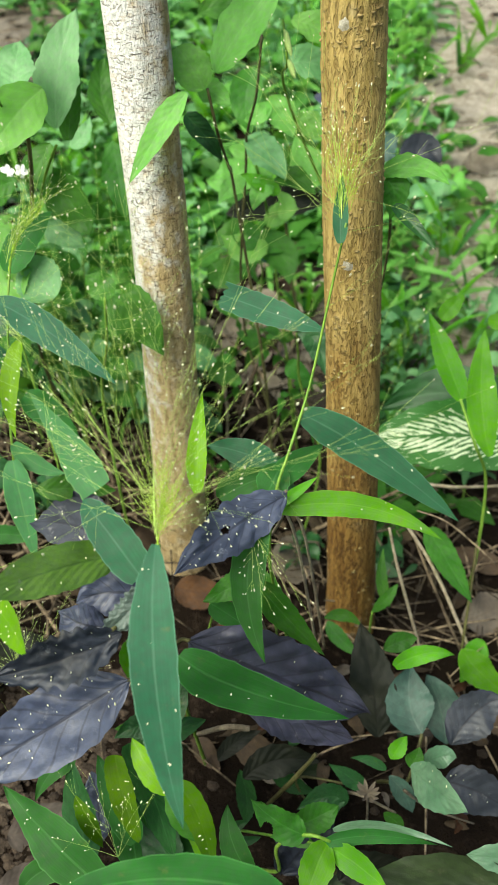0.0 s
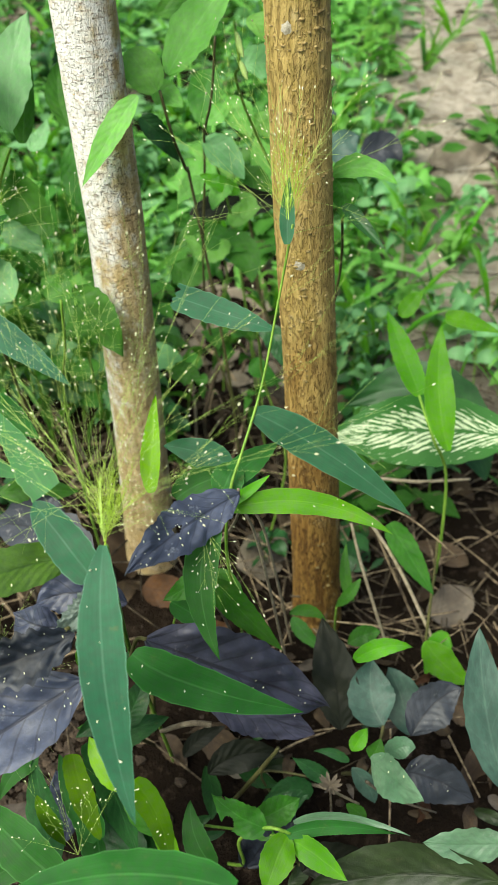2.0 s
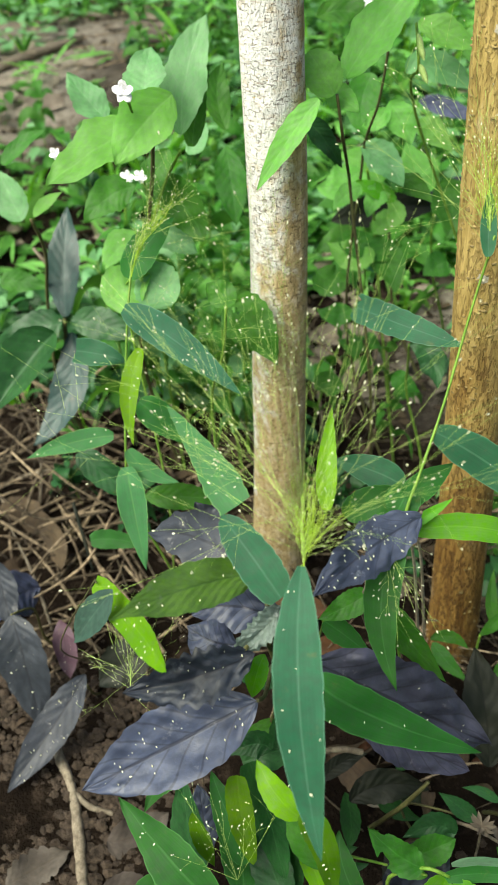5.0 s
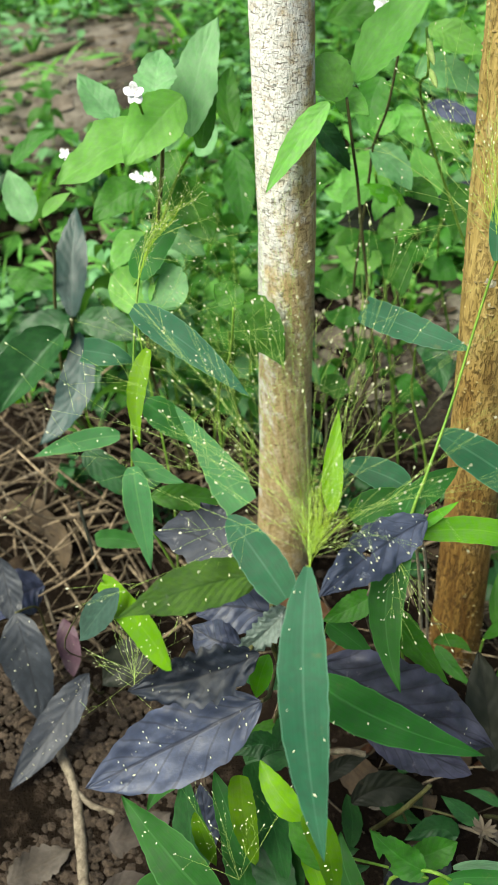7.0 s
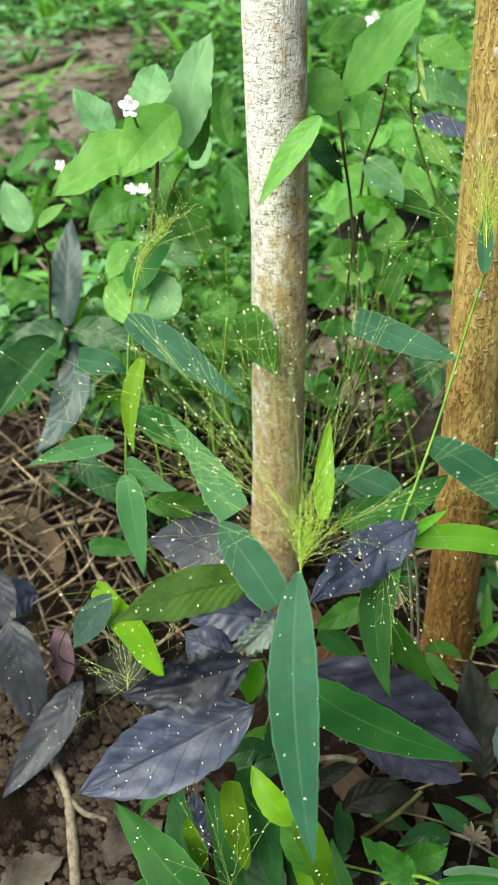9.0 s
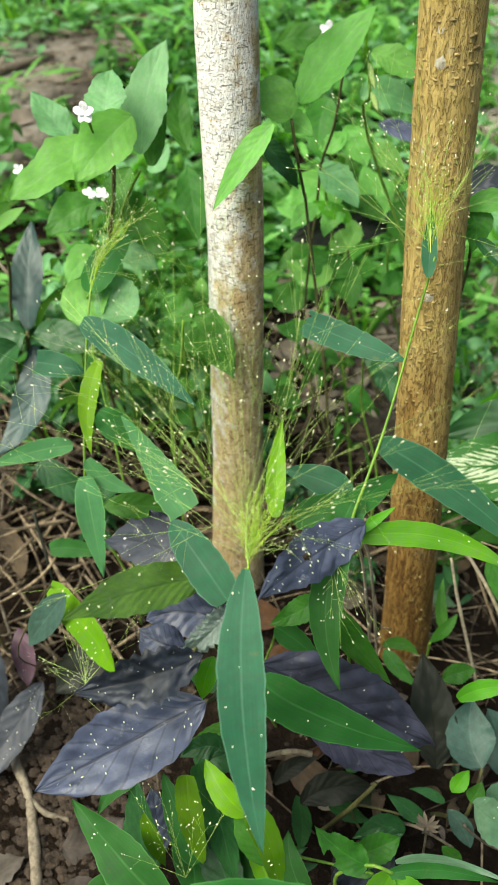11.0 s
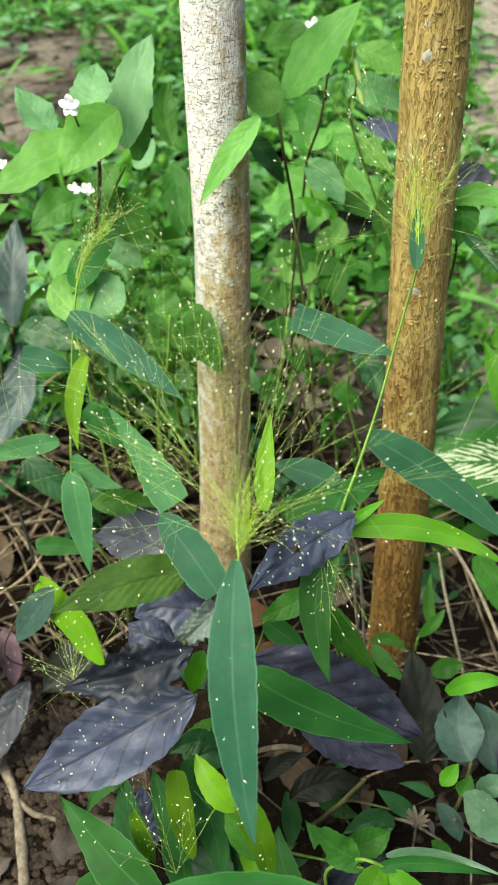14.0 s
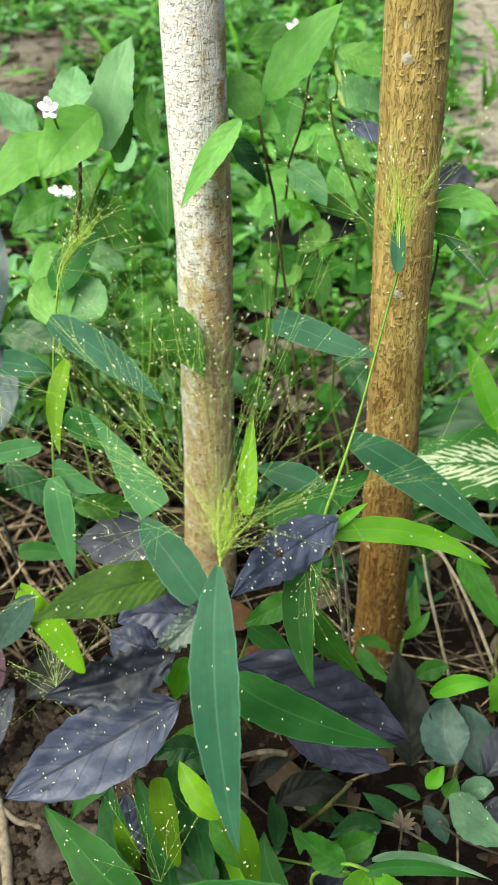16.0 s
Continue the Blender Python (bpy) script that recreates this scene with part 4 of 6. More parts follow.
stem(p, [(-0.328, 0.458, 0.017), (-0.324, 0.489, -0.011), (-0.320, 0.488, -0.057), (-0.300, 0.500, -0.103)], 0.0012, 0.0015, M_STEM_BROWN)

p = thing("grass_plant", (-0.050, 0.300, -0.095), "low broad green grass blades over dark soil", "grass")
leaf(p, (0.060, 0.179, 0.174), (-0.003, 0.179, 0.183), (-0.071, 0.167, 0.164), 0.0283, "blade", M_MID, fold=0.1)
leaf(p, (-0.063, 0.216, 0.063), (-0.099, 0.235, 0.081), (-0.141, 0.263, 0.095), 0.0345, "blade", M_MID, fold=0.1, specks=10)
leaf(p, (-0.095, 0.257, -0.005), (-0.103, 0.281, 0.027), (-0.112, 0.307, 0.060), 0.0281, "blade", M_DEEP)
leaf(p, (-0.108, 0.306, 0.058), (-0.124, 0.299, 0.054), (-0.136, 0.282, 0.037), 0.0170, "blade", M_MID)
leaf(p, (-0.051, 0.256, 0.045), (-0.067, 0.273, 0.070), (-0.084, 0.296, 0.087), 0.0230, "blade", M_MID)
leaf(p, (-0.054, 0.262, 0.152), (-0.052, 0.255, 0.113), (-0.044, 0.245, 0.069), 0.0178, "strap", M_MOSS, fold=0.2, specks=10)
leaf(p, (-0.009, 0.240, 0.165), (0.003, 0.235, 0.139), (0.011, 0.225, 0.098), 0.0179, "strap", M_MOSS, fold=0.2, specks=12)
leaf(p, (-0.052, 0.285, 0.128), (-0.037, 0.270, 0.083), (-0.026, 0.255, 0.032), 0.0227, "strap", M_DEEP, fold=0.15)
leaf(p, (-0.088, 0.260, 0.097), (-0.082, 0.255, 0.071), (-0.074, 0.250, 0.044), 0.0133, "oval", M_MOSS, specks=6)
leaf(p, (-0.011, 0.244, 0.147), (-0.027, 0.250, 0.159), (-0.042, 0.266, 0.167), 0.0177, "oval", M_LIME)
leaf(p, (0.004, 0.237, 0.102), (-0.010, 0.247, 0.119), (-0.018, 0.259, 0.136), 0.0213, "oval", M_HERB)
leaf(p, (-0.070, 0.330, 0.044), (-0.045, 0.340, 0.050), (-0.016, 0.357, 0.046), 0.0264, "blade", M_DEEP)
leaf(p, (-0.043, 0.268, -0.007), (-0.052, 0.298, 0.016), (-0.069, 0.322, 0.034), 0.0259, "blade", M_DEEP)
leaf(p, (-0.097, 0.286, -0.033), (-0.100, 0.306, -0.008), (-0.107, 0.322, 0.013), 0.0249, "oval", M_PURPLE)
leaf(p, (-0.121, 0.216, 0.048), (-0.100, 0.229, 0.057), (-0.058, 0.223, 0.071), 0.0191, "blade", M_MID)
stem(p, [(-0.015, 0.244, 0.010), (-0.018, 0.255, -0.039), (-0.032, 0.282, -0.072), (-0.040, 0.300, -0.105)], 0.0014, 0.0018, M_STEM)
stem(p, [(-0.063, 0.216, 0.063), (-0.071, 0.238, -0.004), (-0.089, 0.264, -0.055), (-0.100, 0.300, -0.106)], 0.0014, 0.0018, M_STEM)
panicle(p, (-0.049, 0.222, 0.099), -15, 34, 7, 0.075, 18, twigs=5, hair=0.00006, grain=0.0017, deep=(-0.2, 0.3))
# this low blade is deep green to carry the shade in its colour
leaf(p, (-0.025, 0.252, 0.000), (-0.044, 0.279, 0.023), (-0.062, 0.310, 0.050), 0.0309, "blade", M_DEEP)
leaf(p, (0.030, 0.262, -0.002), (0.015, 0.275, 0.018), (0.009, 0.297, 0.030), 0.0205, "blade", M_MID)

p = thing("herb", (0.060, 0.300, -0.098), "bright green sprout with paired pointed leaves", "herb")
leaf(p, (0.086, 0.271, 0.043), (0.078, 0.254, 0.040), (0.071, 0.233, 0.031), 0.0246, "oval", M_BRIGHT)
leaf(p, (0.089, 0.268, 0.039), (0.105, 0.259, 0.041), (0.128, 0.240, 0.047), 0.0198, "oval", M_BRIGHT)
leaf(p, (0.081, 0.269, 0.042), (0.117, 0.277, 0.046), (0.167, 0.283, 0.029), 0.0113, "blade", M_MID)
leaf(p, (0.069, 0.272, 0.047), (0.048, 0.276, 0.056), (0.029, 0.284, 0.069), 0.0242, "ovate", M_HERB, wave=0.08, fine=1.6, holes=((0.05, 0.55, 0.28, 0.10), (0.95, 0.8, 0.15, 0.06)))
leaf(p, (0.056, 0.287, 0.020), (0.076, 0.295, 0.027), (0.093, 0.303, 0.034), 0.0234, "oval", M_HERB)
leaf(p, (0.089, 0.281, 0.040), (0.126, 0.287, 0.041), (0.174, 0.278, 0.039), 0.0075, "blade", M_PALE)
stem(p, [(0.087, 0.271, 0.044), (0.069, 0.272, 0.048), (0.048, 0.278, 0.011), (0.049, 0.286, -0.048), (0.030, 0.310, -0.107)], 0.0013, 0.0016, M_STEM)

p = thing("herb", (0.130, 0.400, -0.097), "low plant with grey-teal oval leaves and pale tips", "herb")
leaf(p, (0.163, 0.389, 0.001), (0.152, 0.410, 0.013), (0.153, 0.436, 0.031), 0.0416, "oval", M_TEAL, fold=0.2)
leaf(p, (0.187, 0.397, -0.025), (0.181, 0.423, -0.007), (0.168, 0.439, 0.014), 0.0362, "oval", M_TEAL, fold=0.1)
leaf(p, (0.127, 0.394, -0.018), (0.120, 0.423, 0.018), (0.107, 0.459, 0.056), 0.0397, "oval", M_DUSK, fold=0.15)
leaf(p, (0.148, 0.337, 0.035), (0.162, 0.314, 0.052), (0.180, 0.288, 0.071), 0.0301, "oval", M_PALE, specks=4)
leaf(p, (0.162, 0.352, 0.019), (0.172, 0.351, 0.033), (0.184, 0.352, 0.032), 0.0187, "oval", M_PALE)
leaf(p, (0.134, 0.351, 0.022), (0.139, 0.357, 0.029), (0.146, 0.364, 0.036), 0.0136, "oval", M_BRIGHT)
leaf(p, (0.150, 0.354, 0.007), (0.154, 0.358, 0.012), (0.158, 0.365, 0.020), 0.0157, "oval", M_HERB)
leaf(p, (0.136, 0.358, -0.017), (0.149, 0.350, -0.028), (0.157, 0.341, -0.041), 0.0171, "oval", M_TEAL)
leaf(p, (0.132, 0.333, -0.031), (0.142, 0.330, -0.037), (0.149, 0.326, -0.042), 0.0122, "oval", M_HERB)
leaf(p, (0.135, 0.410, 0.063), (0.157, 0.413, 0.079), (0.182, 0.415, 0.078), 0.0157, "blade", M_BRIGHT)
leaf(p, (0.185, 0.375, 0.011), (0.202, 0.393, 0.031), (0.225, 0.404, 0.041), 0.0374, "oval", M_SLATE, wave=0.06)
leaf(p, (0.180, 0.355, -0.012), (0.206, 0.353, -0.018), (0.239, 0.345, -0.033), 0.0397, "oval", M_SLATE, wave=0.06, specks=5)
leaf(p, (0.243, 0.304, 0.063), (0.226, 0.339, 0.107), (0.219, 0.378, 0.155), 0.0329, "oval", M_TEAL)
leaf(p, (0.245, 0.272, 0.054), (0.213, 0.268, 0.054), (0.180, 0.266, 0.056), 0.0246, "oval", M_PALE, edge=0.06)
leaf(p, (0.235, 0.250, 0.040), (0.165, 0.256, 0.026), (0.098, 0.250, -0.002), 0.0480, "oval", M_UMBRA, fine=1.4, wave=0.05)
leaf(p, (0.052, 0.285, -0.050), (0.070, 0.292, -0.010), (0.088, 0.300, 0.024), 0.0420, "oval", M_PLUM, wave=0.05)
stem(p, [(0.163, 0.389, 0.001), (0.158, 0.373, -0.018), (0.151, 0.365, -0.042), (0.138, 0.384, -0.074), (0.130, 0.400, -0.107)], 0.0016, 0.0020, M_STEM_BROWN)
stem(p, [(0.148, 0.347, -0.017), (0.172, 0.350, -0.048), (0.213, 0.351, -0.070)], 0.0014, 0.0008, M_TWIG, "twig")

p = thing("grass_plant", (0.240, 0.620, -0.105), "grass with upright bright green blades", "grass")
leaf(p, (0.196, 0.646, 0.169), (0.178, 0.672, 0.202), (0.162, 0.706, 0.229), 0.0240, "blade", M_BRIGHT)
leaf(p, (0.224, 0.607, 0.132), (0.212, 0.638, 0.180), (0.213, 0.681, 0.227), 0.0290, "lance", M_BRIGHT)
leaf(p, (0.221, 0.714, 0.217), (0.244, 0.714, 0.213), (0.278, 0.709, 0.203), 0.0181, "blade", M_BRIGHT)
leaf(p, (0.182, 0.755, 0.193), (0.193, 0.766, 0.204), (0.205, 0.775, 0.213), 0.0193, "blade", M_BRIGHT)
leaf(p, (0.173, 0.579, 0.059), (0.194, 0.560, 0.032), (0.220, 0.537, 0.001), 0.0261, "blade", M_HERB)
stem(p, [(0.195, 0.646, 0.169), (0.209, 0.613, 0.142), (0.231, 0.630, 0.081), (0.237, 0.625, -0.017), (0.240, 0.640, -0.114)], 0.0014, 0.0018, M_STEM)

p = thing("variegated_plant", (0.300, 0.700, -0.101), "broad green leaf flecked with white between its veins", "plant")
leaf(p, (0.315, 0.693, 0.083), (0.208, 0.704, 0.080), (0.106, 0.704, 0.062), 0.0800, "oval", M_VARI, fold=0.12, fine=1.4)
leaf(p, (0.300, 0.730, -0.012), (0.235, 0.788, 0.068), (0.129, 0.786, 0.048), 0.0740, "oval", M_DEEP)
stem(p, [(0.315, 0.693, 0.083), (0.351, 0.721, 0.017), (0.352, 0.681, -0.048), (0.360, 0.660, -0.113)], 0.0030, 0.0040, M_STEM)

p = thing("herb", (0.130, 0.680, -0.116), "herb with a drooping folded leaf beside the trunk", "herb")
leaf(p, (0.099, 0.604, 0.401), (0.123, 0.601, 0.409), (0.149, 0.588, 0.402), 0.0193, "rhomb", M_LIGHT, fold=0.45)
leaf(p, (0.103, 0.603, 0.399), (0.110, 0.598, 0.391), (0.109, 0.594, 0.371), 0.0238, "ovate", M_HERB, fold=0.4)
leaf(p, (0.110, 0.582, 0.388), (0.123, 0.565, 0.381), (0.141, 0.550, 0.368), 0.0109, "blade", M_DEEP, fold=0.5)
stem(p, [(0.104, 0.603, 0.398), (0.111, 0.620, 0.354), (0.110, 0.674, 0.262), (0.082, 0.676, 0.069), (0.130, 0.660, -0.125)], 0.0011, 0.0014, M_STEM_BROWN)

p = thing("herb", (0.120, 0.550, -0.106), "low seedlings at the foot of the trunk", "herb")
leaf(p, (0.123, 0.528, -0.013), (0.136, 0.532, 0.005), (0.146, 0.542, 0.016), 0.0118, "lance", M_HERB)
leaf(p, (0.140, 0.533, -0.009), (0.131, 0.548, 0.011), (0.131, 0.570, 0.037), 0.0120, "lance", M_HERB)
leaf(p, (0.076, 0.519, -0.017), (0.095, 0.523, -0.015), (0.113, 0.518, -0.024), 0.0126, "lance", M_HERB)
leaf(p, (0.079, 0.517, -0.019), (0.091, 0.502, -0.024), (0.113, 0.486, -0.032), 0.0159, "lance", M_HERB)
leaf(p, (0.135, 0.493, -0.026), (0.151, 0.500, -0.020), (0.167, 0.504, -0.018), 0.0199, "oval", M_HERB)
leaf(p, (0.215, 0.515, -0.044), (0.233, 0.502, -0.062), (0.263, 0.491, -0.080), 0.0331, "rhomb", M_BRIGHT)
leaf(p, (0.242, 0.534, -0.057), (0.231, 0.525, -0.066), (0.218, 0.505, -0.088), 0.0265, "rhomb", M_BRIGHT)
stem(p, [(0.123, 0.528, -0.013), (0.123, 0.534, -0.053), (0.125, 0.543, -0.084), (0.120, 0.550, -0.116)], 0.0012, 0.0014, M_STEM)
stem(p, [(0.242, 0.534, -0.057), (0.241, 0.531, -0.092), (0.260, 0.550, -0.117)], 0.0012, 0.0014, M_STEM)

p = thing("flowering_herb", (-0.280, 0.820, -0.092), "tall light green herb with white flowers", "herb")
leaf(p, (-0.173, 0.674, 0.411), (-0.169, 0.695, 0.455), (-0.155, 0.722, 0.493), 0.0418, "rhomb", M_HAZE, fold=0.15, wave=0.03)
leaf(p, (-0.167, 0.683, 0.398), (-0.164, 0.700, 0.426), (-0.159, 0.717, 0.453), 0.0193, "blade", M_HERB, fold=0.2)
leaf(p, (-0.190, 0.644, 0.445), (-0.194, 0.663, 0.462), (-0.193, 0.683, 0.477), 0.0360, "rhomb", M_HAZE, fold=0.25)
leaf(p, (-0.170, 0.652, 0.449), (-0.189, 0.621, 0.433), (-0.206, 0.599, 0.411), 0.0461, "rhomb", M_LIGHT, fold=0.2, roll=-15)
leaf(p, (-0.193, 0.653, 0.432), (-0.228, 0.618, 0.416), (-0.262, 0.588, 0.397), 0.0504, "rhomb", M_LIGHT, fold=0.15, roll=10)
leaf(p, (-0.265, 0.746, 0.399), (-0.286, 0.756, 0.416), (-0.306, 0.767, 0.436), 0.0351, "rhomb", M_HAZE, roll=20)
leaf(p, (-0.230, 0.704, 0.353), (-0.255, 0.693, 0.346), (-0.274, 0.674, 0.329), 0.0367, "rhomb", M_HERB, roll=-10)
leaf(p, (-0.208, 0.750, 0.372), (-0.220, 0.733, 0.354), (-0.225, 0.718, 0.337), 0.0323, "rhomb", M_HERB)
leaf(p, (-0.204, 0.791, 0.356), (-0.192, 0.800, 0.364), (-0.186, 0.814, 0.379), 0.0193, "ovate", M_HAZE)
leaf(p, (-0.229, 0.751, 0.347), (-0.193, 0.737, 0.319), (-0.174, 0.720, 0.293), 0.0470, "rhomb", M_HERB, roll=25)
leaf(p, (-0.228, 0.743, 0.304), (-0.208, 0.736, 0.290), (-0.184, 0.730, 0.276), 0.0340, "rhomb", M_HAZE)
leaf(p, (-0.241, 0.729, 0.291), (-0.262, 0.718, 0.284), (-0.274, 0.701, 0.267), 0.0340, "rhomb", M_LIGHT)
leaf(p, (-0.225, 0.740, 0.299), (-0.211, 0.761, 0.321), (-0.192, 0.771, 0.329), 0.0312, "rhomb", M_LIGHT)
leaf(p, (-0.383, 0.748, 0.354), (-0.366, 0.765, 0.370), (-0.342, 0.779, 0.380), 0.0170, "blade", M_HERB)
leaf(p, (-0.360, 0.717, 0.309), (-0.375, 0.731, 0.331), (-0.388, 0.744, 0.351), 0.0330, "ovate", M_HAZE, fold=0.3)
leaf(p, (-0.348, 0.721, 0.312), (-0.338, 0.732, 0.322), (-0.323, 0.743, 0.330), 0.0147, "rhomb", M_LIGHT)
leaf(p, (-0.171, 0.832, 0.365), (-0.183, 0.852, 0.393), (-0.180, 0.875, 0.420), 0.0290, "rhomb", M_HERB, roll=20)
leaf(p, (-0.175, 0.841, 0.345), (-0.165, 0.817, 0.312), (-0.156, 0.792, 0.279), 0.0357, "rhomb", M_HERB)
stem(p, [(-0.189, 0.652, 0.439), (-0.203, 0.679, 0.379), (-0.228, 0.713, 0.299), (-0.284, 0.794, 0.098), (-0.260, 0.820, -0.104)], 0.0018, 0.0024, M_STEM_BROWN)
stem(p, [(-0.175, 0.674, 0.397), (-0.198, 0.690, 0.360), (-0.226, 0.713, 0.299)], 0.0013, 0.0016, M_STEM)
stem(p, [(-0.351, 0.719, 0.310), (-0.356, 0.744, 0.261), (-0.393, 0.793, 0.171), (-0.421, 0.826, 0.038), (-0.450, 0.900, -0.095)], 0.0018, 0.0022, M_STEM_BROWN)

p = thing("flowering_herb", (0.000, 0.800, -0.109), "tall light green herb with slim seed pods and a white flower", "herb")
leaf(p, (-0.046, 0.688, 0.440), (-0.056, 0.689, 0.456), (-0.068, 0.696, 0.470), 0.0321, "round", M_LIGHT, fold=0.1, wave=0.02)
leaf(p, (-0.039, 0.706, 0.448), (-0.014, 0.720, 0.483), (0.020, 0.735, 0.519), 0.0402, "rhomb", M_LIGHT, fold=0.15)
leaf(p, (-0.056, 0.708, 0.435), (-0.042, 0.706, 0.432), (-0.026, 0.698, 0.424), 0.0247, "rhomb", M_LIGHT, fold=0.2)
leaf(p, (-0.053, 0.646, 0.448), (-0.073, 0.632, 0.425), (-0.097, 0.610, 0.389), 0.0212, "lance", M_LIGHT, fold=0.2, wave=0.02)
leaf(p, (-0.076, 0.751, 0.400), (-0.060, 0.753, 0.382), (-0.044, 0.761, 0.354), 0.0207, "blade", M_DEEP)
leaf(p, (0.014, 0.859, 0.458), (0.041, 0.858, 0.449), (0.074, 0.854, 0.435), 0.0319, "rhomb", M_LIGHT)
leaf(p, (0.007, 0.860, 0.413), (0.034, 0.869, 0.416), (0.073, 0.862, 0.397), 0.0387, "rhomb", M_HAZE)
leaf(p, (-0.032, 0.828, 0.352), (-0.008, 0.823, 0.340), (0.013, 0.811, 0.319), 0.0351, "rhomb", M_HAZE)
leaf(p, (-0.001, 0.828, 0.312), (-0.014, 0.818, 0.304), (-0.021, 0.804, 0.288), 0.0256, "rhomb", M_LIGHT)
leaf(p, (0.004, 0.833, 0.317), (0.024, 0.833, 0.311), (0.043, 0.826, 0.297), 0.0244, "rhomb", M_HERB)
leaf(p, (-0.028, 0.803, 0.321), (-0.042, 0.795, 0.315), (-0.054, 0.782, 0.303), 0.0227, "rhomb", M_LIGHT)
leaf(p, (-0.008, 0.861, 0.386), (0.006, 0.851, 0.370), (0.018, 0.839, 0.352), 0.0329, "rhomb", M_LIGHT)
leaf(p, (0.019, 0.852, 0.367), (0.037, 0.850, 0.360), (0.058, 0.841, 0.344), 0.0283, "rhomb", M_LIGHT)
leaf(p, (-0.007, 0.858, 0.382), (-0.020, 0.846, 0.371), (-0.033, 0.840, 0.368), 0.0227, "rhomb", M_LIGHT)
leaf(p, (0.063, 0.899, 0.445), (0.076, 0.887, 0.427), (0.089, 0.869, 0.401), 0.0332, "rhomb", M_LIGHT)
leaf(p, (0.006, 0.820, 0.301), (-0.018, 0.823, 0.311), (-0.036, 0.825, 0.318), 0.0174, "blade", M_BRIGHT)
leaf(p, (-0.094, 0.955, 0.445), (-0.059, 0.966, 0.448), (-0.034, 0.959, 0.433), 0.0361, "rhomb", M_HERB)
stem(p, [(-0.044, 0.692, 0.439), (-0.039, 0.705, 0.398), (-0.037, 0.748, 0.353), (-0.036, 0.774, 0.321), (-0.005, 0.758, 0.101), (0.000, 0.800, -0.119)], 0.0013, 0.0018, M_STEM_BROWN)
stem(p, [(-0.008, 0.789, 0.459), (-0.015, 0.796, 0.405), (-0.026, 0.815, 0.367), (-0.031, 0.834, 0.327), (-0.041, 0.860, 0.106), (0.030, 0.840, -0.116)], 0.0012, 0.0017, M_STEM_BROWN)
stem(p, [(0.014, 0.746, 0.480), (0.019, 0.735, 0.449), (0.019, 0.774, 0.401), (0.107, 0.839, 0.144), (0.100, 0.850, -0.114)], 0.0012, 0.0016, M_STEM)
pod(p, (0.016, 0.740, 0.473), (0.021, 0.732, 0.463), 0.0023)
pod(p, (0.017, 0.736, 0.469), (0.023, 0.727, 0.456), 0.0028)
pod(p, (0.020, 0.731, 0.452), (0.027, 0.717, 0.441), 0.0028)

p = thing("climbing_herb", (-0.120, 0.600, -0.101), "climbing herb with broad green chewed leaves", "herb")
leaf(p, (-0.133, 0.623, 0.281), (-0.107, 0.618, 0.263), (-0.083, 0.607, 0.230), 0.0452, "ovate", M_HERB, fold=0.1, holes=((0.5, 0.2, 0.06, 0.06), (0.3, 0.1, 0.1, 0.05)), fine=2.6)
leaf(p, (-0.113, 0.581, 0.306), (-0.128, 0.585, 0.313), (-0.138, 0.588, 0.319), 0.0237, "ovate", M_HERB)
leaf(p, (-0.172, 0.600, 0.291), (-0.193, 0.610, 0.307), (-0.206, 0.614, 0.315), 0.0422, "ovate", M_HAZE)
leaf(p, (-0.231, 0.592, 0.292), (-0.212, 0.604, 0.303), (-0.193, 0.613, 0.311), 0.0446, "ovate", M_LIGHT)
stem(p, [(-0.118, 0.570, 0.309), (-0.126, 0.579, 0.256), (-0.150, 0.614, 0.174), (-0.141, 0.597, 0.032), (-0.140, 0.620, -0.110)], 0.0012, 0.0016, M_STEM)

p = thing("broad_leaved_herb", (-0.470, 0.860, -0.087), "plant with deep green long oval leaves", "herb")
leaf(p, (-0.359, 0.764, 0.173), (-0.363, 0.799, 0.226), (-0.367, 0.843, 0.273), 0.0407, "lance", M_DARKTEAL, fold=0.25)
leaf(p, (-0.320, 0.657, 0.218), (-0.341, 0.620, 0.199), (-0.361, 0.570, 0.173), 0.0522, "oval", M_DEEP, fold=0.7)
leaf(p, (-0.353, 0.741, 0.177), (-0.384, 0.729, 0.171), (-0.437, 0.698, 0.148), 0.0446, "oval", M_DEEP)
leaf(p, (-0.344, 0.745, 0.179), (-0.306, 0.741, 0.180), (-0.264, 0.730, 0.171), 0.0378, "oval", M_DEEP)
leaf(p, (-0.351, 0.753, 0.159), (-0.348, 0.708, 0.103), (-0.382, 0.664, 0.059), 0.0430, "lance", M_DARKTEAL)
leaf(p, (-0.451, 0.799, 0.194), (-0.425, 0.804, 0.193), (-0.391, 0.806, 0.186), 0.0269, "blade", M_HERB)
stem(p, [(-0.351, 0.745, 0.181), (-0.364, 0.755, 0.117), (-0.376, 0.760, 0.046), (-0.390, 0.804, -0.025), (-0.420, 0.850, -0.097)], 0.0022, 0.0030, M_STEM_BROWN)

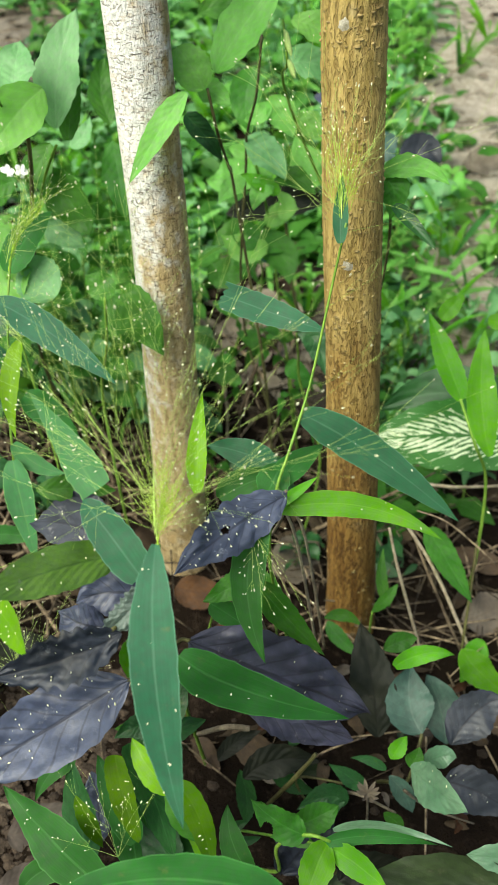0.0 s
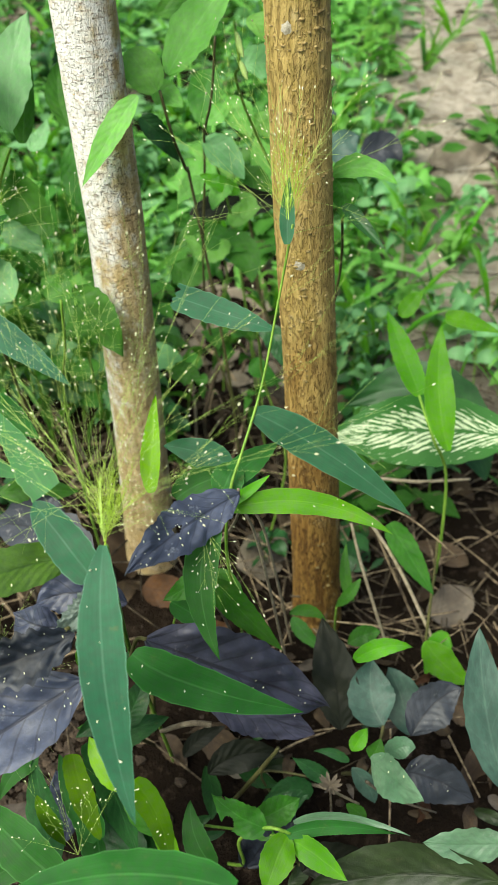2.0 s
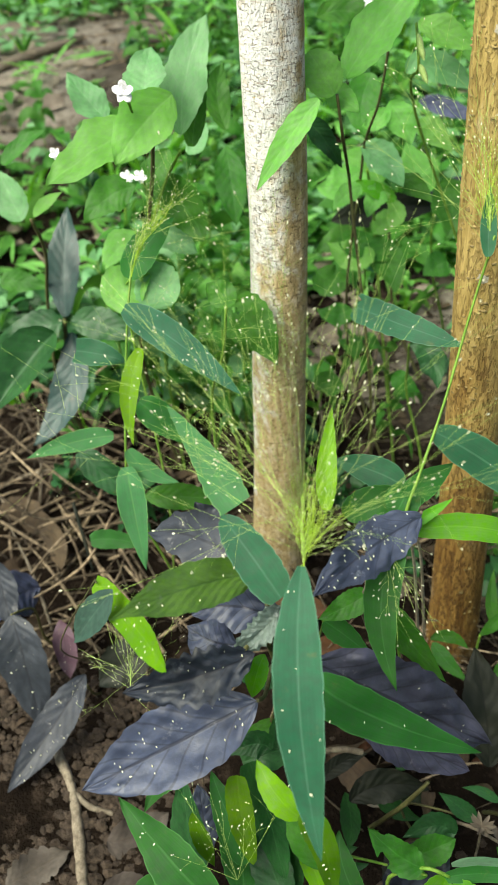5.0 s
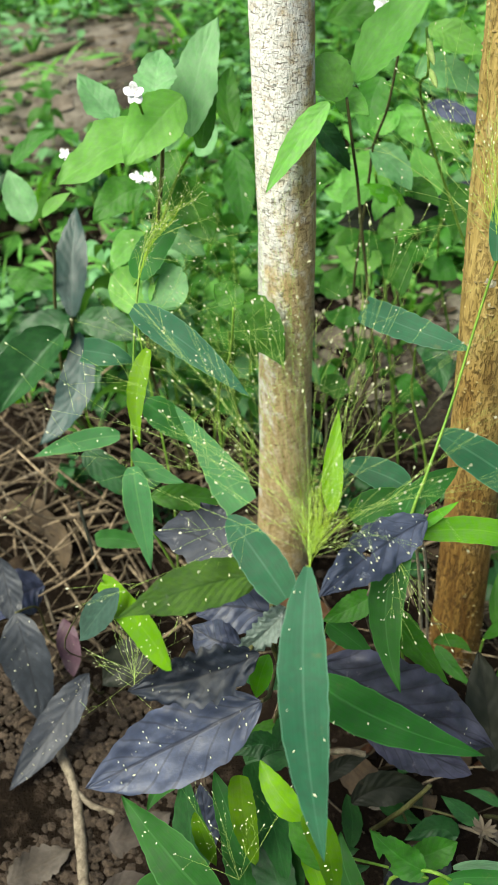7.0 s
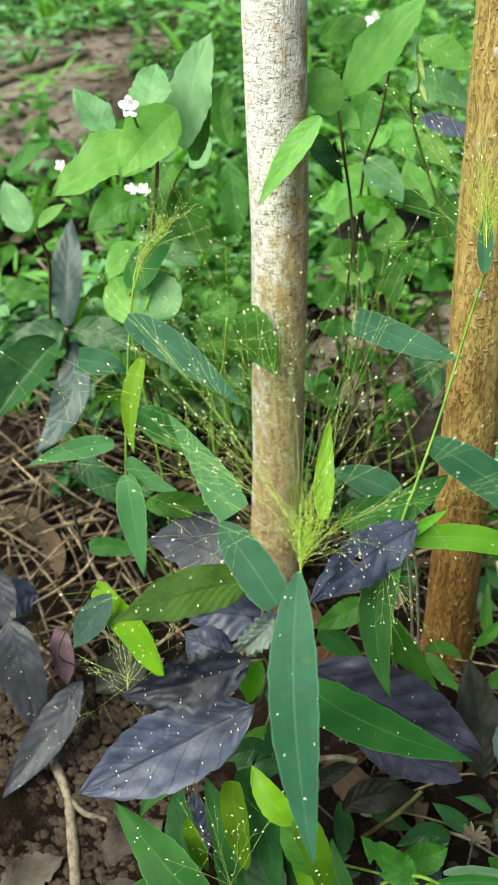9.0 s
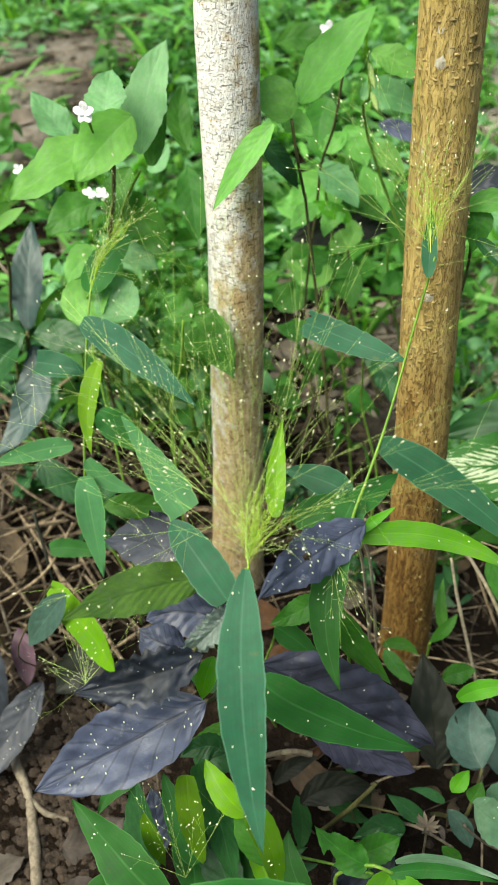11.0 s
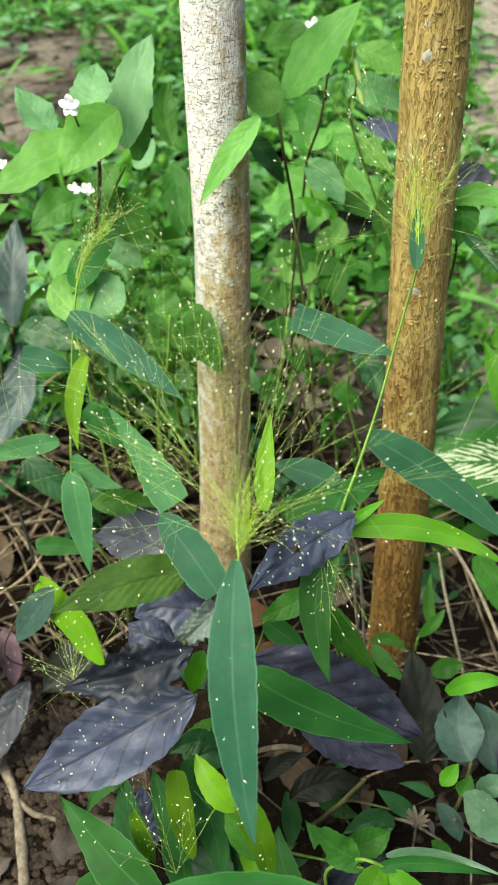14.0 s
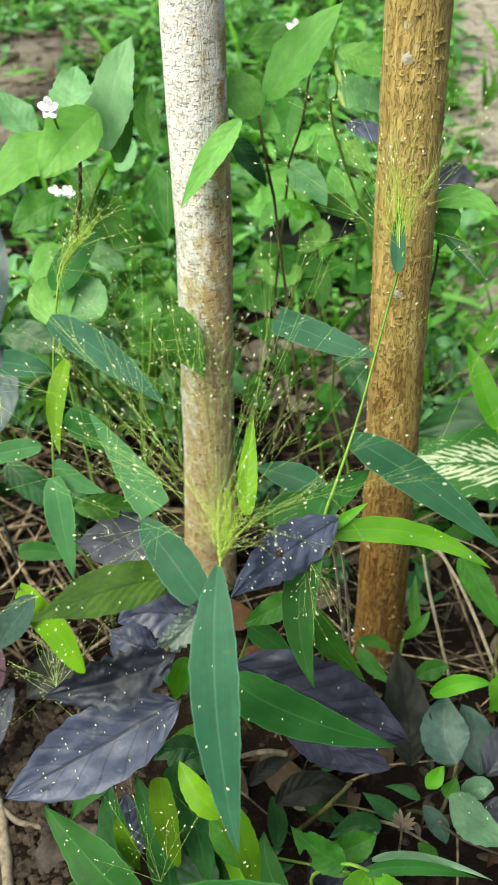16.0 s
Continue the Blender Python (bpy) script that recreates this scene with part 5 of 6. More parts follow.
p = thing("herb", (0.030, 0.720, -0.113), "small green herb between the trunks", "herb")
leaf(p, (0.032, 0.714, 0.195), (0.053, 0.710, 0.186), (0.064, 0.691, 0.159), 0.0261, "oval", M_DEEP)
leaf(p, (-0.059, 0.908, 0.218), (-0.025, 0.906, 0.206), (0.009, 0.904, 0.194), 0.0337, "ovate", M_HERB)
leaf(p, (-0.061, 0.709, 0.135), (-0.049, 0.715, 0.139), (-0.031, 0.714, 0.134), 0.0271, "oval", M_HERB)
stem(p, [(0.032, 0.714, 0.195), (0.033, 0.734, 0.155), (0.035, 0.748, 0.109), (0.061, 0.750, -0.008), (0.040, 0.720, -0.124)], 0.0012, 0.0016, M_STEM)

p = thing("purple_leaved_shrub", (0.060, 1.000, -0.077), "low slate-purple leaves behind the trunks", "shrub")
leaf(p, (-0.074, 0.966, 0.213), (-0.012, 1.007, 0.213), (0.056, 1.041, 0.204), 0.0419, "oval", M_DUSK, fold=0.35, roll=20)
leaf(p, (0.038, 1.049, 0.202), (0.073, 1.068, 0.215), (0.107, 1.089, 0.231), 0.0357, "oval", M_SLATE)
leaf(p, (0.019, 1.293, 0.265), (0.061, 1.296, 0.256), (0.113, 1.292, 0.238), 0.0306, "oval", M_PURPLE)
leaf(p, (0.112, 1.052, 0.248), (0.119, 1.067, 0.265), (0.141, 1.078, 0.276), 0.0446, "oval", M_TEAL)
leaf(p, (0.146, 1.051, 0.241), (0.171, 1.069, 0.261), (0.197, 1.062, 0.249), 0.0446, "oval", M_SLATE, fold=0.4)
stem(p, [(-0.012, 1.010, 0.217), (-0.004, 1.063, 0.151), (0.011, 1.060, 0.034), (0.070, 1.020, -0.083)], 0.0020, 0.0030, M_STEM_BROWN)
fallen((0.008, 0.650, -0.098), (0.035, 0.675, -0.102), (0.065, 0.709, -0.105), 0.0589, M_DEADGREY, "broad dry tan leaf lying on the soil", wave=0.05)
fallen((0.228, 0.585, -0.087), (0.254, 0.598, -0.085), (0.281, 0.620, -0.084), 0.0471, M_DEADGREY, "curled dry tan leaf among straw", wave=0.12)
fallen((-0.095, 0.593, -0.073), (-0.068, 0.588, -0.074), (-0.023, 0.586, -0.076), 0.0384, M_RUST, "rust-brown dead leaf under the shrub")
fallen((-0.045, 0.548, -0.086), (-0.020, 0.544, -0.087), (0.009, 0.556, -0.086), 0.0303, M_RUST, "rust-brown dead leaf under the shrub")
fallen((-0.122, 1.096, -0.040), (-0.074, 1.109, -0.036), (-0.012, 1.120, -0.037), 0.0358, M_DEADGREY, "flat dry greyish leaf on the bank")
fallen((-0.272, 0.260, -0.095), (-0.253, 0.277, -0.094), (-0.226, 0.297, -0.091), 0.0326, M_DEADMID, "dry grey-brown lobed leaf on the soil", wave=0.1, edge=0.15)
fallen((-0.196, 0.310, -0.090), (-0.172, 0.319, -0.090), (-0.148, 0.344, -0.090), 0.0379, M_DEADMID, "dry grey leaf on the soil", wave=0.08)
fallen((-0.189, 0.259, -0.091), (-0.168, 0.273, -0.089), (-0.146, 0.283, -0.087), 0.0288, M_DEADMID, "pale dry leaf on the soil")
fallen((0.287, 1.496, 0.088), (0.350, 1.520, 0.095), (0.408, 1.533, 0.097), 0.0632, M_DEADGREY, "pale dry leaf on trodden soil")
fallen((0.284, 0.667, -0.092), (0.259, 0.684, -0.093), (0.220, 0.704, -0.097), 0.0275, M_DEAD, "dry brown leaf among straw")
fallen((0.233, 0.463, -0.068), (0.252, 0.458, -0.068), (0.270, 0.454, -0.068), 0.0387, M_DEAD, "dry brown leaf on the soil")
fallen((0.034, 0.383, -0.078), (0.050, 0.379, -0.077), (0.068, 0.375, -0.077), 0.0156, M_DEADGREY, "small dry leaf on the dark soil")
rng = random.Random(77)
for _ in range(46):
    x, y = rng.uniform(0.02, 0.30), rng.uniform(0.27, 0.52)
    a, half = rng.uniform(0, 6.28), rng.uniform(0.006, 0.017)
    dx, dy, z = math.cos(a) * half, math.sin(a) * half, -0.088 + rng.uniform(0.0, 0.012)
    fallen((x - dx, y - dy, z), (x, y, z + rng.uniform(0.002, 0.008)), (x + dx, y + dy, z + rng.uniform(-0.002, 0.006)), half * rng.uniform(0.6, 1.1),
           rng.choice((M_DEAD, M_DEAD, M_RUST, M_DEADMID, M_UMBRA)), "small crumpled dead leaf on the dark soil", wave=0.12, fold=0.3)
fallen((-0.414, 0.677, -0.057), (-0.367, 0.631, -0.064), (-0.344, 0.590, -0.066), 0.0275, M_DEAD, "curled dark brown leaf in the straw")
fallen((-0.813, 1.666, 0.142), (-0.775, 1.685, 0.142), (-0.727, 1.691, 0.138), 0.0437, M_DEADGREY, "pale dry leaf on the bank")
twig([(-0.295, 0.413, -0.092), (-0.271, 0.382, -0.094), (-0.246, 0.352, -0.097), (-0.226, 0.314, -0.098), (-0.201, 0.260, -0.099)], 0.0046, 0.0052, M_TWIG, "thick pale brown stick lying on bare soil")
twig([(-0.246, 0.352, -0.097), (-0.224, 0.340, -0.097), (-0.201, 0.338, -0.098)], 0.0030, 0.0022, M_TWIG, "forked pale brown stick on bare soil")
twig([(-0.011, 0.721, 0.150), (-0.021, 0.719, 0.117), (-0.033, 0.729, 0.068), (-0.056, 0.873, -0.101)], 0.0022, 0.0020, M_STRAW, "pale dry stalk leaning between the trunks")
twig([(0.168, 0.660, 0.046), (0.211, 0.662, 0.042), (0.270, 0.685, 0.028)], 0.0020, 0.0016, M_DRYSTALK, "long pale dry stalk across the straw")
twig([(0.134, 0.568, 0.067), (0.147, 0.557, 0.019), (0.178, 0.535, -0.077)], 0.0013, 0.0018, M_DRYSTALK, "thin dry grass stalk beside the trunk")
twig([(0.148, 0.574, 0.071), (0.183, 0.561, 0.018), (0.232, 0.538, -0.082)], 0.0015, 0.0020, M_DRYSTALK, "thin dry grass stalk beside the trunk")
twig([(0.152, 0.583, 0.066), (0.178, 0.557, 0.014), (0.223, 0.527, -0.078)], 0.0012, 0.0016, M_STRAW, "thin dry grass stalk beside the trunk")
twig([(0.224, 0.584, 0.039), (0.221, 0.554, -0.012), (0.218, 0.526, -0.078)], 0.0013, 0.0016, M_STEM_BROWN, "thin upright greenish stalk beside the straw")
twig([(0.047, 0.480, 0.163), (0.057, 0.492, 0.112), (0.078, 0.545, -0.104)], 0.0011, 0.0014, M_DRYSTALK, "thin dry stalk by the trunk")
twig([(0.040, 0.452, 0.193), (0.051, 0.474, 0.123), (0.074, 0.520, -0.104)], 0.0011, 0.0014, M_DRYSTALK, "thin dry stalk by the trunk")
twig([(0.240, 0.558, 0.036), (0.191, 0.562, 0.082), (0.157, 0.560, 0.100)], 0.0010, 0.0008, M_STRAW, "thin dry stalk over the straw")
twig([(0.033, 0.363, -0.095), (0.056, 0.347, -0.017), (0.074, 0.352, 0.018)], 0.0022, 0.0018, M_STEM_BROWN, "olive green stalk on the dark soil")
twig([(0.021, 0.343, 0.062), (0.003, 0.341, 0.064), (-0.021, 0.346, 0.042)], 0.0024, 0.0020, M_TWIG, "short forked grey twig under the leaves")
twig([(0.097, 0.381, -0.093), (0.114, 0.345, -0.029), (0.144, 0.344, -0.051)], 0.0014, 0.0012, M_TWIG, "thin dark twig on the soil")
twig([(-0.382, 0.574, 0.061), (-0.337, 0.575, 0.033), (-0.273, 0.608, 0.024)], 0.0016, 0.0014, M_STRAW, "pale dry stalk in the straw")
twig([(-0.393, 0.628, 0.114), (-0.316, 0.604, 0.063), (-0.263, 0.602, 0.030)], 0.0017, 0.0014, M_STRAW, "long pale dry stalk across the straw")
twig([(-0.379, 0.613, 0.092), (-0.331, 0.603, 0.050), (-0.363, 0.731, -0.089)], 0.0015, 0.0012, M_STRAW, "pale dry stalk in the straw")
twig([(-0.262, 0.586, 0.042), (-0.284, 0.540, 0.008), (-0.333, 0.508, -0.017)], 0.0016, 0.0014, M_STRAW, "pale dry stalk in the straw")
twig([(-0.305, 0.585, 0.053), (-0.289, 0.561, 0.020), (-0.278, 0.544, -0.004)], 0.0020, 0.0015, M_DUSK, "dark purple stalk in the straw")
twig([(-0.438, 0.874, 0.203), (-0.403, 0.854, 0.168), (-0.410, 0.870, 0.110)], 0.0022, 0.0018, M_TWIG, "brown stalk on the bank")
twig([(-0.960, 1.800, 0.170), (-0.877, 1.901, 0.192), (-0.782, 1.996, 0.207)], 0.0120, 0.0090, M_TWIG, "pale dead branch lying on the bank")
twig([(-1.170, 2.313, 0.191), (-1.183, 2.500, 0.202), (-1.211, 2.704, 0.223)], 0.0060, 0.0050, M_TWIG, "dark dead branch on the bank")
twig([(-0.197, 2.523, 0.212), (-0.126, 2.638, 0.221), (-0.046, 2.707, 0.223)], 0.0040, 0.0030, M_TWIG, "thin dead branch lying on the bank")

p = thing("herb", (0.020, 0.950, -0.089), "light green herb between the trunks", "herb")
leaf(p, (-0.036, 0.914, 0.298), (-0.060, 0.897, 0.284), (-0.085, 0.892, 0.286), 0.0446, "ovate", M_LIGHT)
leaf(p, (-0.006, 0.940, 0.289), (-0.032, 0.939, 0.296), (-0.065, 0.941, 0.307), 0.0521, "ovate", M_LIGHT)
leaf(p, (-0.026, 0.911, 0.211), (-0.044, 0.898, 0.202), (-0.072, 0.902, 0.214), 0.0471, "ovate", M_LIGHT)
leaf(p, (-0.026, 0.911, 0.211), (0.003, 0.899, 0.189), (0.012, 0.879, 0.163), 0.0404, "ovate", M_HERB)
leaf(p, (0.048, 0.968, 0.260), (0.070, 0.955, 0.238), (0.067, 0.928, 0.207), 0.0471, "ovate", M_HERB)
leaf(p, (0.048, 0.968, 0.260), (0.026, 0.976, 0.277), (0.010, 0.995, 0.304), 0.0471, "ovate", M_LIGHT)
leaf(p, (-0.082, 0.878, 0.188), (-0.061, 0.874, 0.177), (-0.042, 0.882, 0.181), 0.0404, "ovate", M_HERB)
leaf(p, (-0.030, 0.929, 0.396), (-0.039, 0.905, 0.368), (-0.030, 0.883, 0.340), 0.0361, "ovate", M_HERB)
stem(p, [(-0.030, 0.915, 0.298), (-0.023, 0.941, 0.248), (-0.019, 0.979, 0.181), (0.001, 0.957, 0.041), (0.020, 0.950, -0.099)], 0.0014, 0.0018, M_STEM)

p = thing("grass_plant", (-0.220, 0.620, -0.101), "young grass with a single upright blade", "grass")
leaf(p, (-0.208, 0.598, 0.314), (-0.195, 0.620, 0.337), (-0.175, 0.638, 0.353), 0.0299, "blade", M_MID)
stem(p, [(-0.208, 0.598, 0.314), (-0.220, 0.611, 0.270), (-0.197, 0.585, 0.079), (-0.220, 0.620, -0.111)], 0.0010, 0.0012, M_STEM)

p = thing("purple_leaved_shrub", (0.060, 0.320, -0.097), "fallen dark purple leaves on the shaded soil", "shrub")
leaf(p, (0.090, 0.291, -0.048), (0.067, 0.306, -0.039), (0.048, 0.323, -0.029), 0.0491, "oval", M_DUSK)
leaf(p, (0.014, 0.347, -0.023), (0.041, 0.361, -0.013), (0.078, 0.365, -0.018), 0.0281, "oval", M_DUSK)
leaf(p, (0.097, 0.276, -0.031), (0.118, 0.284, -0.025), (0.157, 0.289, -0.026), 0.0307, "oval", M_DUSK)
stem(p, [(0.090, 0.291, -0.048), (0.095, 0.299, -0.072), (0.070, 0.300, -0.108)], 0.0012, 0.0014, M_STEM_BROWN)

# deep green replaces herb green here, putting the overhead shade into the leaf colour
p = thing("herb", (0.060, 0.340, -0.097), "low herb with chewed leaves in shade-darkened green on shaded soil", "herb")
leaf(p, (0.076, 0.291, -0.005), (0.058, 0.299, -0.006), (0.033, 0.310, 0.015), 0.0162, "oval", M_HERB, fine=1.6, holes=((0.1, 0.45, 0.12, 0.05),))
leaf(p, (0.059, 0.316, -0.034), (0.081, 0.325, -0.029), (0.100, 0.335, -0.022), 0.0163, "ovate", M_DEEP, fine=1.6, holes=((0.2, 0.5, 0.2, 0.06),))
leaf(p, (0.005, 0.292, -0.017), (0.013, 0.299, -0.010), (0.024, 0.304, -0.007), 0.0107, "ovate", M_DEEP)
leaf(p, (0.033, 0.302, -0.028), (0.016, 0.297, -0.029), (0.002, 0.297, -0.025), 0.0084, "oval", M_DEEP)
leaf(p, (0.117, 0.355, -0.035), (0.102, 0.359, -0.025), (0.085, 0.363, -0.015), 0.0155, "ovate", M_DEEP)
leaf(p, (0.101, 0.348, -0.055), (0.087, 0.351, -0.047), (0.060, 0.340, -0.054), 0.0239, "oval", M_DEEP)
leaf(p, (0.134, 0.367, -0.024), (0.120, 0.370, -0.016), (0.103, 0.369, -0.013), 0.0088, "ovate", M_DEEP)
leaf(p, (0.050, 0.379, -0.018), (0.059, 0.386, -0.011), (0.065, 0.394, -0.004), 0.0104, "ovate", M_DEEP)
leaf(p, (0.009, 0.359, -0.032), (0.016, 0.345, -0.051), (0.016, 0.330, -0.070), 0.0174, "oval", M_DEEP)
leaf(p, (0.038, 0.375, -0.052), (0.054, 0.369, -0.065), (0.077, 0.367, -0.073), 0.0179, "ovate", M_DEEP)
leaf(p, (-0.011, 0.366, -0.033), (0.002, 0.378, -0.022), (0.025, 0.388, -0.015), 0.0155, "oval", M_DUSK)
stem(p, [(0.076, 0.291, -0.005), (0.042, 0.304, -0.028), (0.015, 0.303, -0.022), (0.003, 0.318, -0.049)], 0.0010, 0.0012, M_STEM)
stem(p, [(0.059, 0.316, -0.034), (0.057, 0.317, -0.066), (0.070, 0.330, -0.107)], 0.0010, 0.0012, M_STEM)
stem(p, [(0.117, 0.355, -0.035), (0.058, 0.367, -0.051), (0.080, 0.360, -0.106)], 0.0010, 0.0012, M_STEM_BROWN)

p = thing("grass_plant", (-0.060, 0.300, -0.095), "dark green grass blades low over the soil", "grass")
leaf(p, (-0.022, 0.265, -0.010), (-0.043, 0.290, 0.028), (-0.069, 0.318, 0.054), 0.0349, "blade", M_DEEP)
leaf(p, (-0.057, 0.258, -0.009), (-0.065, 0.281, 0.022), (-0.079, 0.299, 0.049), 0.0298, "blade", M_MID, specks=5)
leaf(p, (0.002, 0.259, 0.007), (-0.011, 0.276, 0.034), (-0.020, 0.293, 0.057), 0.0164, "blade", M_LIME)
leaf(p, (-0.044, 0.316, 0.093), (-0.056, 0.316, 0.097), (-0.074, 0.308, 0.091), 0.0205, "blade", M_DEEP)
leaf(p, (-0.046, 0.352, 0.073), (-0.062, 0.340, 0.063), (-0.084, 0.333, 0.061), 0.0193, "blade", M_HERB)
stem(p, [(-0.022, 0.265, -0.010), (-0.021, 0.272, -0.035), (-0.036, 0.288, -0.070), (-0.050, 0.300, -0.105)], 0.0012, 0.0014, M_STEM)
fallen((-0.008, 0.425, -0.082), (0.022, 0.400, -0.079), (0.051, 0.373, -0.077), 0.0345, M_DEAD, "large dark brown leaf on the shaded soil", wave=0.06)
fallen((0.026, 0.385, -0.078), (0.032, 0.380, -0.078), (0.041, 0.375, -0.077), 0.0112, M_DEADGREY, "small pale dry leaf on the shaded soil")

p = thing("herb", (0.020, 1.050, -0.067), "small green herbs with pointed leaves between the trunks", "herb")
leaf(p, (-0.031, 0.925, 0.171), (-0.052, 0.919, 0.169), (-0.074, 0.904, 0.155), 0.0425, "ovate", M_HERB)
leaf(p, (-0.028, 0.926, 0.171), (-0.005, 0.937, 0.178), (0.010, 0.934, 0.169), 0.0390, "ovate", M_COOL)
leaf(p, (-0.040, 0.937, 0.188), (-0.062, 0.939, 0.197), (-0.089, 0.927, 0.189), 0.0425, "ovate", M_HERB)
leaf(p, (-0.021, 0.954, 0.204), (-0.002, 0.969, 0.217), (0.018, 0.975, 0.219), 0.0283, "ovate", M_LIGHT)
leaf(p, (0.000, 0.915, 0.230), (0.005, 0.928, 0.245), (-0.010, 0.934, 0.257), 0.0229, "ovate", M_LIGHT)
leaf(p, (0.072, 0.951, 0.173), (0.059, 0.944, 0.168), (0.043, 0.934, 0.160), 0.0354, "ovate", M_HERB)
leaf(p, (-0.037, 0.848, 0.157), (-0.056, 0.840, 0.152), (-0.077, 0.840, 0.158), 0.0269, "ovate", M_HERB)
leaf(p, (0.047, 0.749, 0.171), (0.060, 0.740, 0.156), (0.065, 0.730, 0.142), 0.0301, "oval", M_DEEP)
leaf(p, (0.017, 0.766, 0.120), (0.030, 0.765, 0.114), (0.050, 0.761, 0.104), 0.0230, "ovate", M_HERB)
stem(p, [(-0.033, 0.934, 0.182), (-0.029, 0.963, 0.136), (-0.036, 1.003, 0.031), (0.000, 1.060, -0.074)], 0.0012, 0.0014, M_STEM)
stem(p, [(0.049, 0.972, 0.207), (0.056, 0.985, 0.139), (0.081, 1.019, 0.034), (0.080, 1.080, -0.071)], 0.0016, 0.0020, M_STEM)
twig([(-0.010, 0.731, 0.083), (-0.021, 0.741, 0.099), (-0.030, 0.738, 0.065)], 0.0009, 0.0009, M_STRAW, "thin broken straw between the trunks")
twig([(-0.108, 1.109, -0.043), (-0.054, 1.111, -0.043), (0.008, 1.120, -0.045)], 0.0090, 0.0080, M_TWIG, "grey-brown dead branch lying between the trunks")

p = thing("grass_plant", (0.000, 0.470, -0.103), "short green blades under the purple leaves", "grass")
leaf(p, (0.016, 0.425, 0.148), (-0.001, 0.415, 0.141), (-0.021, 0.405, 0.134), 0.0211, "blade", M_HERB)
leaf(p, (-0.018, 0.418, 0.117), (0.000, 0.414, 0.107), (0.022, 0.407, 0.093), 0.0199, "blade", M_MID)
leaf(p, (0.017, 0.432, 0.140), (0.032, 0.423, 0.126), (0.043, 0.409, 0.104), 0.0196, "blade", M_HERB, specks=3)
leaf(p, (-0.074, 0.361, 0.127), (-0.054, 0.358, 0.118), (-0.031, 0.364, 0.119), 0.0187, "blade", M_DEEP)
leaf(p, (-0.047, 0.326, 0.076), (-0.036, 0.339, 0.089), (-0.030, 0.354, 0.105), 0.0213, "oval", M_DEEP)
stem(p, [(0.016, 0.425, 0.148), (0.021, 0.454, 0.086), (0.031, 0.487, -0.013), (0.020, 0.490, -0.112)], 0.0010, 0.0012, M_STEM)
stem(p, [(-0.018, 0.418, 0.117), (-0.024, 0.449, 0.060), (-0.040, 0.454, -0.027), (-0.020, 0.470, -0.115)], 0.0010, 0.0012, M_STEM)


# ---- flowers, pods ----
def flower(place, size, turn):
    fl = thing("flower", place, "small white flower with rounded petals", "flower", "white flowers")
    for i in range(5):
        a = turn + i * 1.2566
        d = Vector((math.cos(a), -0.35, math.sin(a)))
        p = Vector(place)
        verts, faces, uvs = leaf_data(p, p + d * size * 0.5 + Vector((0, -0.1 * size, 0)), p + d * size, size * 0.85, "strap", seed=i, fine=0.5, fold=-0.1)
        under(mesh_object("petal", verts, faces, M_PETAL, uvs), fl)
    verts, faces = tube_data([Vector(place) + Vector((0, 0.012, -0.02)), Vector(place)], [0.0008, 0.0018], 6, 3)
    under(mesh_object("flower_tube", verts, faces, M_STEM), fl)


flower((-0.196, 0.614, 0.462), 0.0088, 0.3)
flower((-0.314, 0.728, 0.374), 0.0068, 0.9)
flower((-0.238, 0.708, 0.361), 0.0072, 0.1)
flower((-0.228, 0.716, 0.359), 0.0070, 1.0)
flower((-0.225, 0.764, 0.361), 0.0065, 0.5)
flower((-0.032, 0.898, 0.470), 0.0095, 0.2)


# ---- undergrowth scattered over the bank ----
def weed(kind, seed):
    """One small weed with its foot at the origin: paired leaves up a thin stem, or a tuft of blades."""
    rng = random.Random(seed)
    if kind == "tuft":
        w = thing("grass_tuft", (0, 0, 0), "small tuft of green grass on the soil", "grass", "grass tufts")
        for i in range(rng.randint(6, 9)):
            a, h = rng.uniform(0, 6.28), rng.uniform(0.05, 0.13)
            d = Vector((math.cos(a), math.sin(a), 0))
            tip = d * h * rng.uniform(0.4, 0.9) + Vector((0, 0, h * rng.uniform(0.4, 1)))
            leaf(w, d * 0.004, tip * 0.5 + Vector((0, 0, h * 0.15)), tip, rng.uniform(0.007, 0.013), "blade", rng.choice((M_MID, M_BRIGHT, M_LIGHT)), name="blade", fine=0.42, seed=seed * 50 + i)
        return w
    w = thing("weed", (0, 0, 0), "small green weed with paired oval leaves", "weed", "weeds on the bank")
    h = rng.uniform(0.06, 0.17)
    lean = Vector((rng.uniform(-0.03, 0.03), rng.uniform(-0.03, 0.02), h))
    stem(w, [(0, 0, -0.02), lean * 0.5 + Vector((0.004, 0, 0)), lean], 0.0014, 0.0008, M_STEM, sides=5)
    n = rng.randint(4, 6)
    for i in range(n):
        f = 0.35 + 0.65 * i / (n - 1)
        p = lean * f
        a = i * 1.57 + rng.uniform(-0.4, 0.4)
        for s in (0, math.pi):
            d = Vector((math.cos(a + s), math.sin(a + s), 0))
            ln = rng.uniform(0.025, 0.055) * (1.15 - 0.4 * f)
            mat = {"light": M_LIGHT, "haze": M_HAZE, "herb": M_HERB, "dark": M_DEEP, "purple": M_PURPLE}[kind]
            leaf(w, p, p + d * ln * 0.55 + Vector((0, 0, 0.012)), p + d * ln + Vector((0, 0, rng.uniform(-0.02, 0.008))), ln * rng.uniform(0.45, 0.65), rng.choice(("ovate", "oval")), mat, fine=0.42, seed=seed * 50 + 2 * i + (s > 0))
    return w


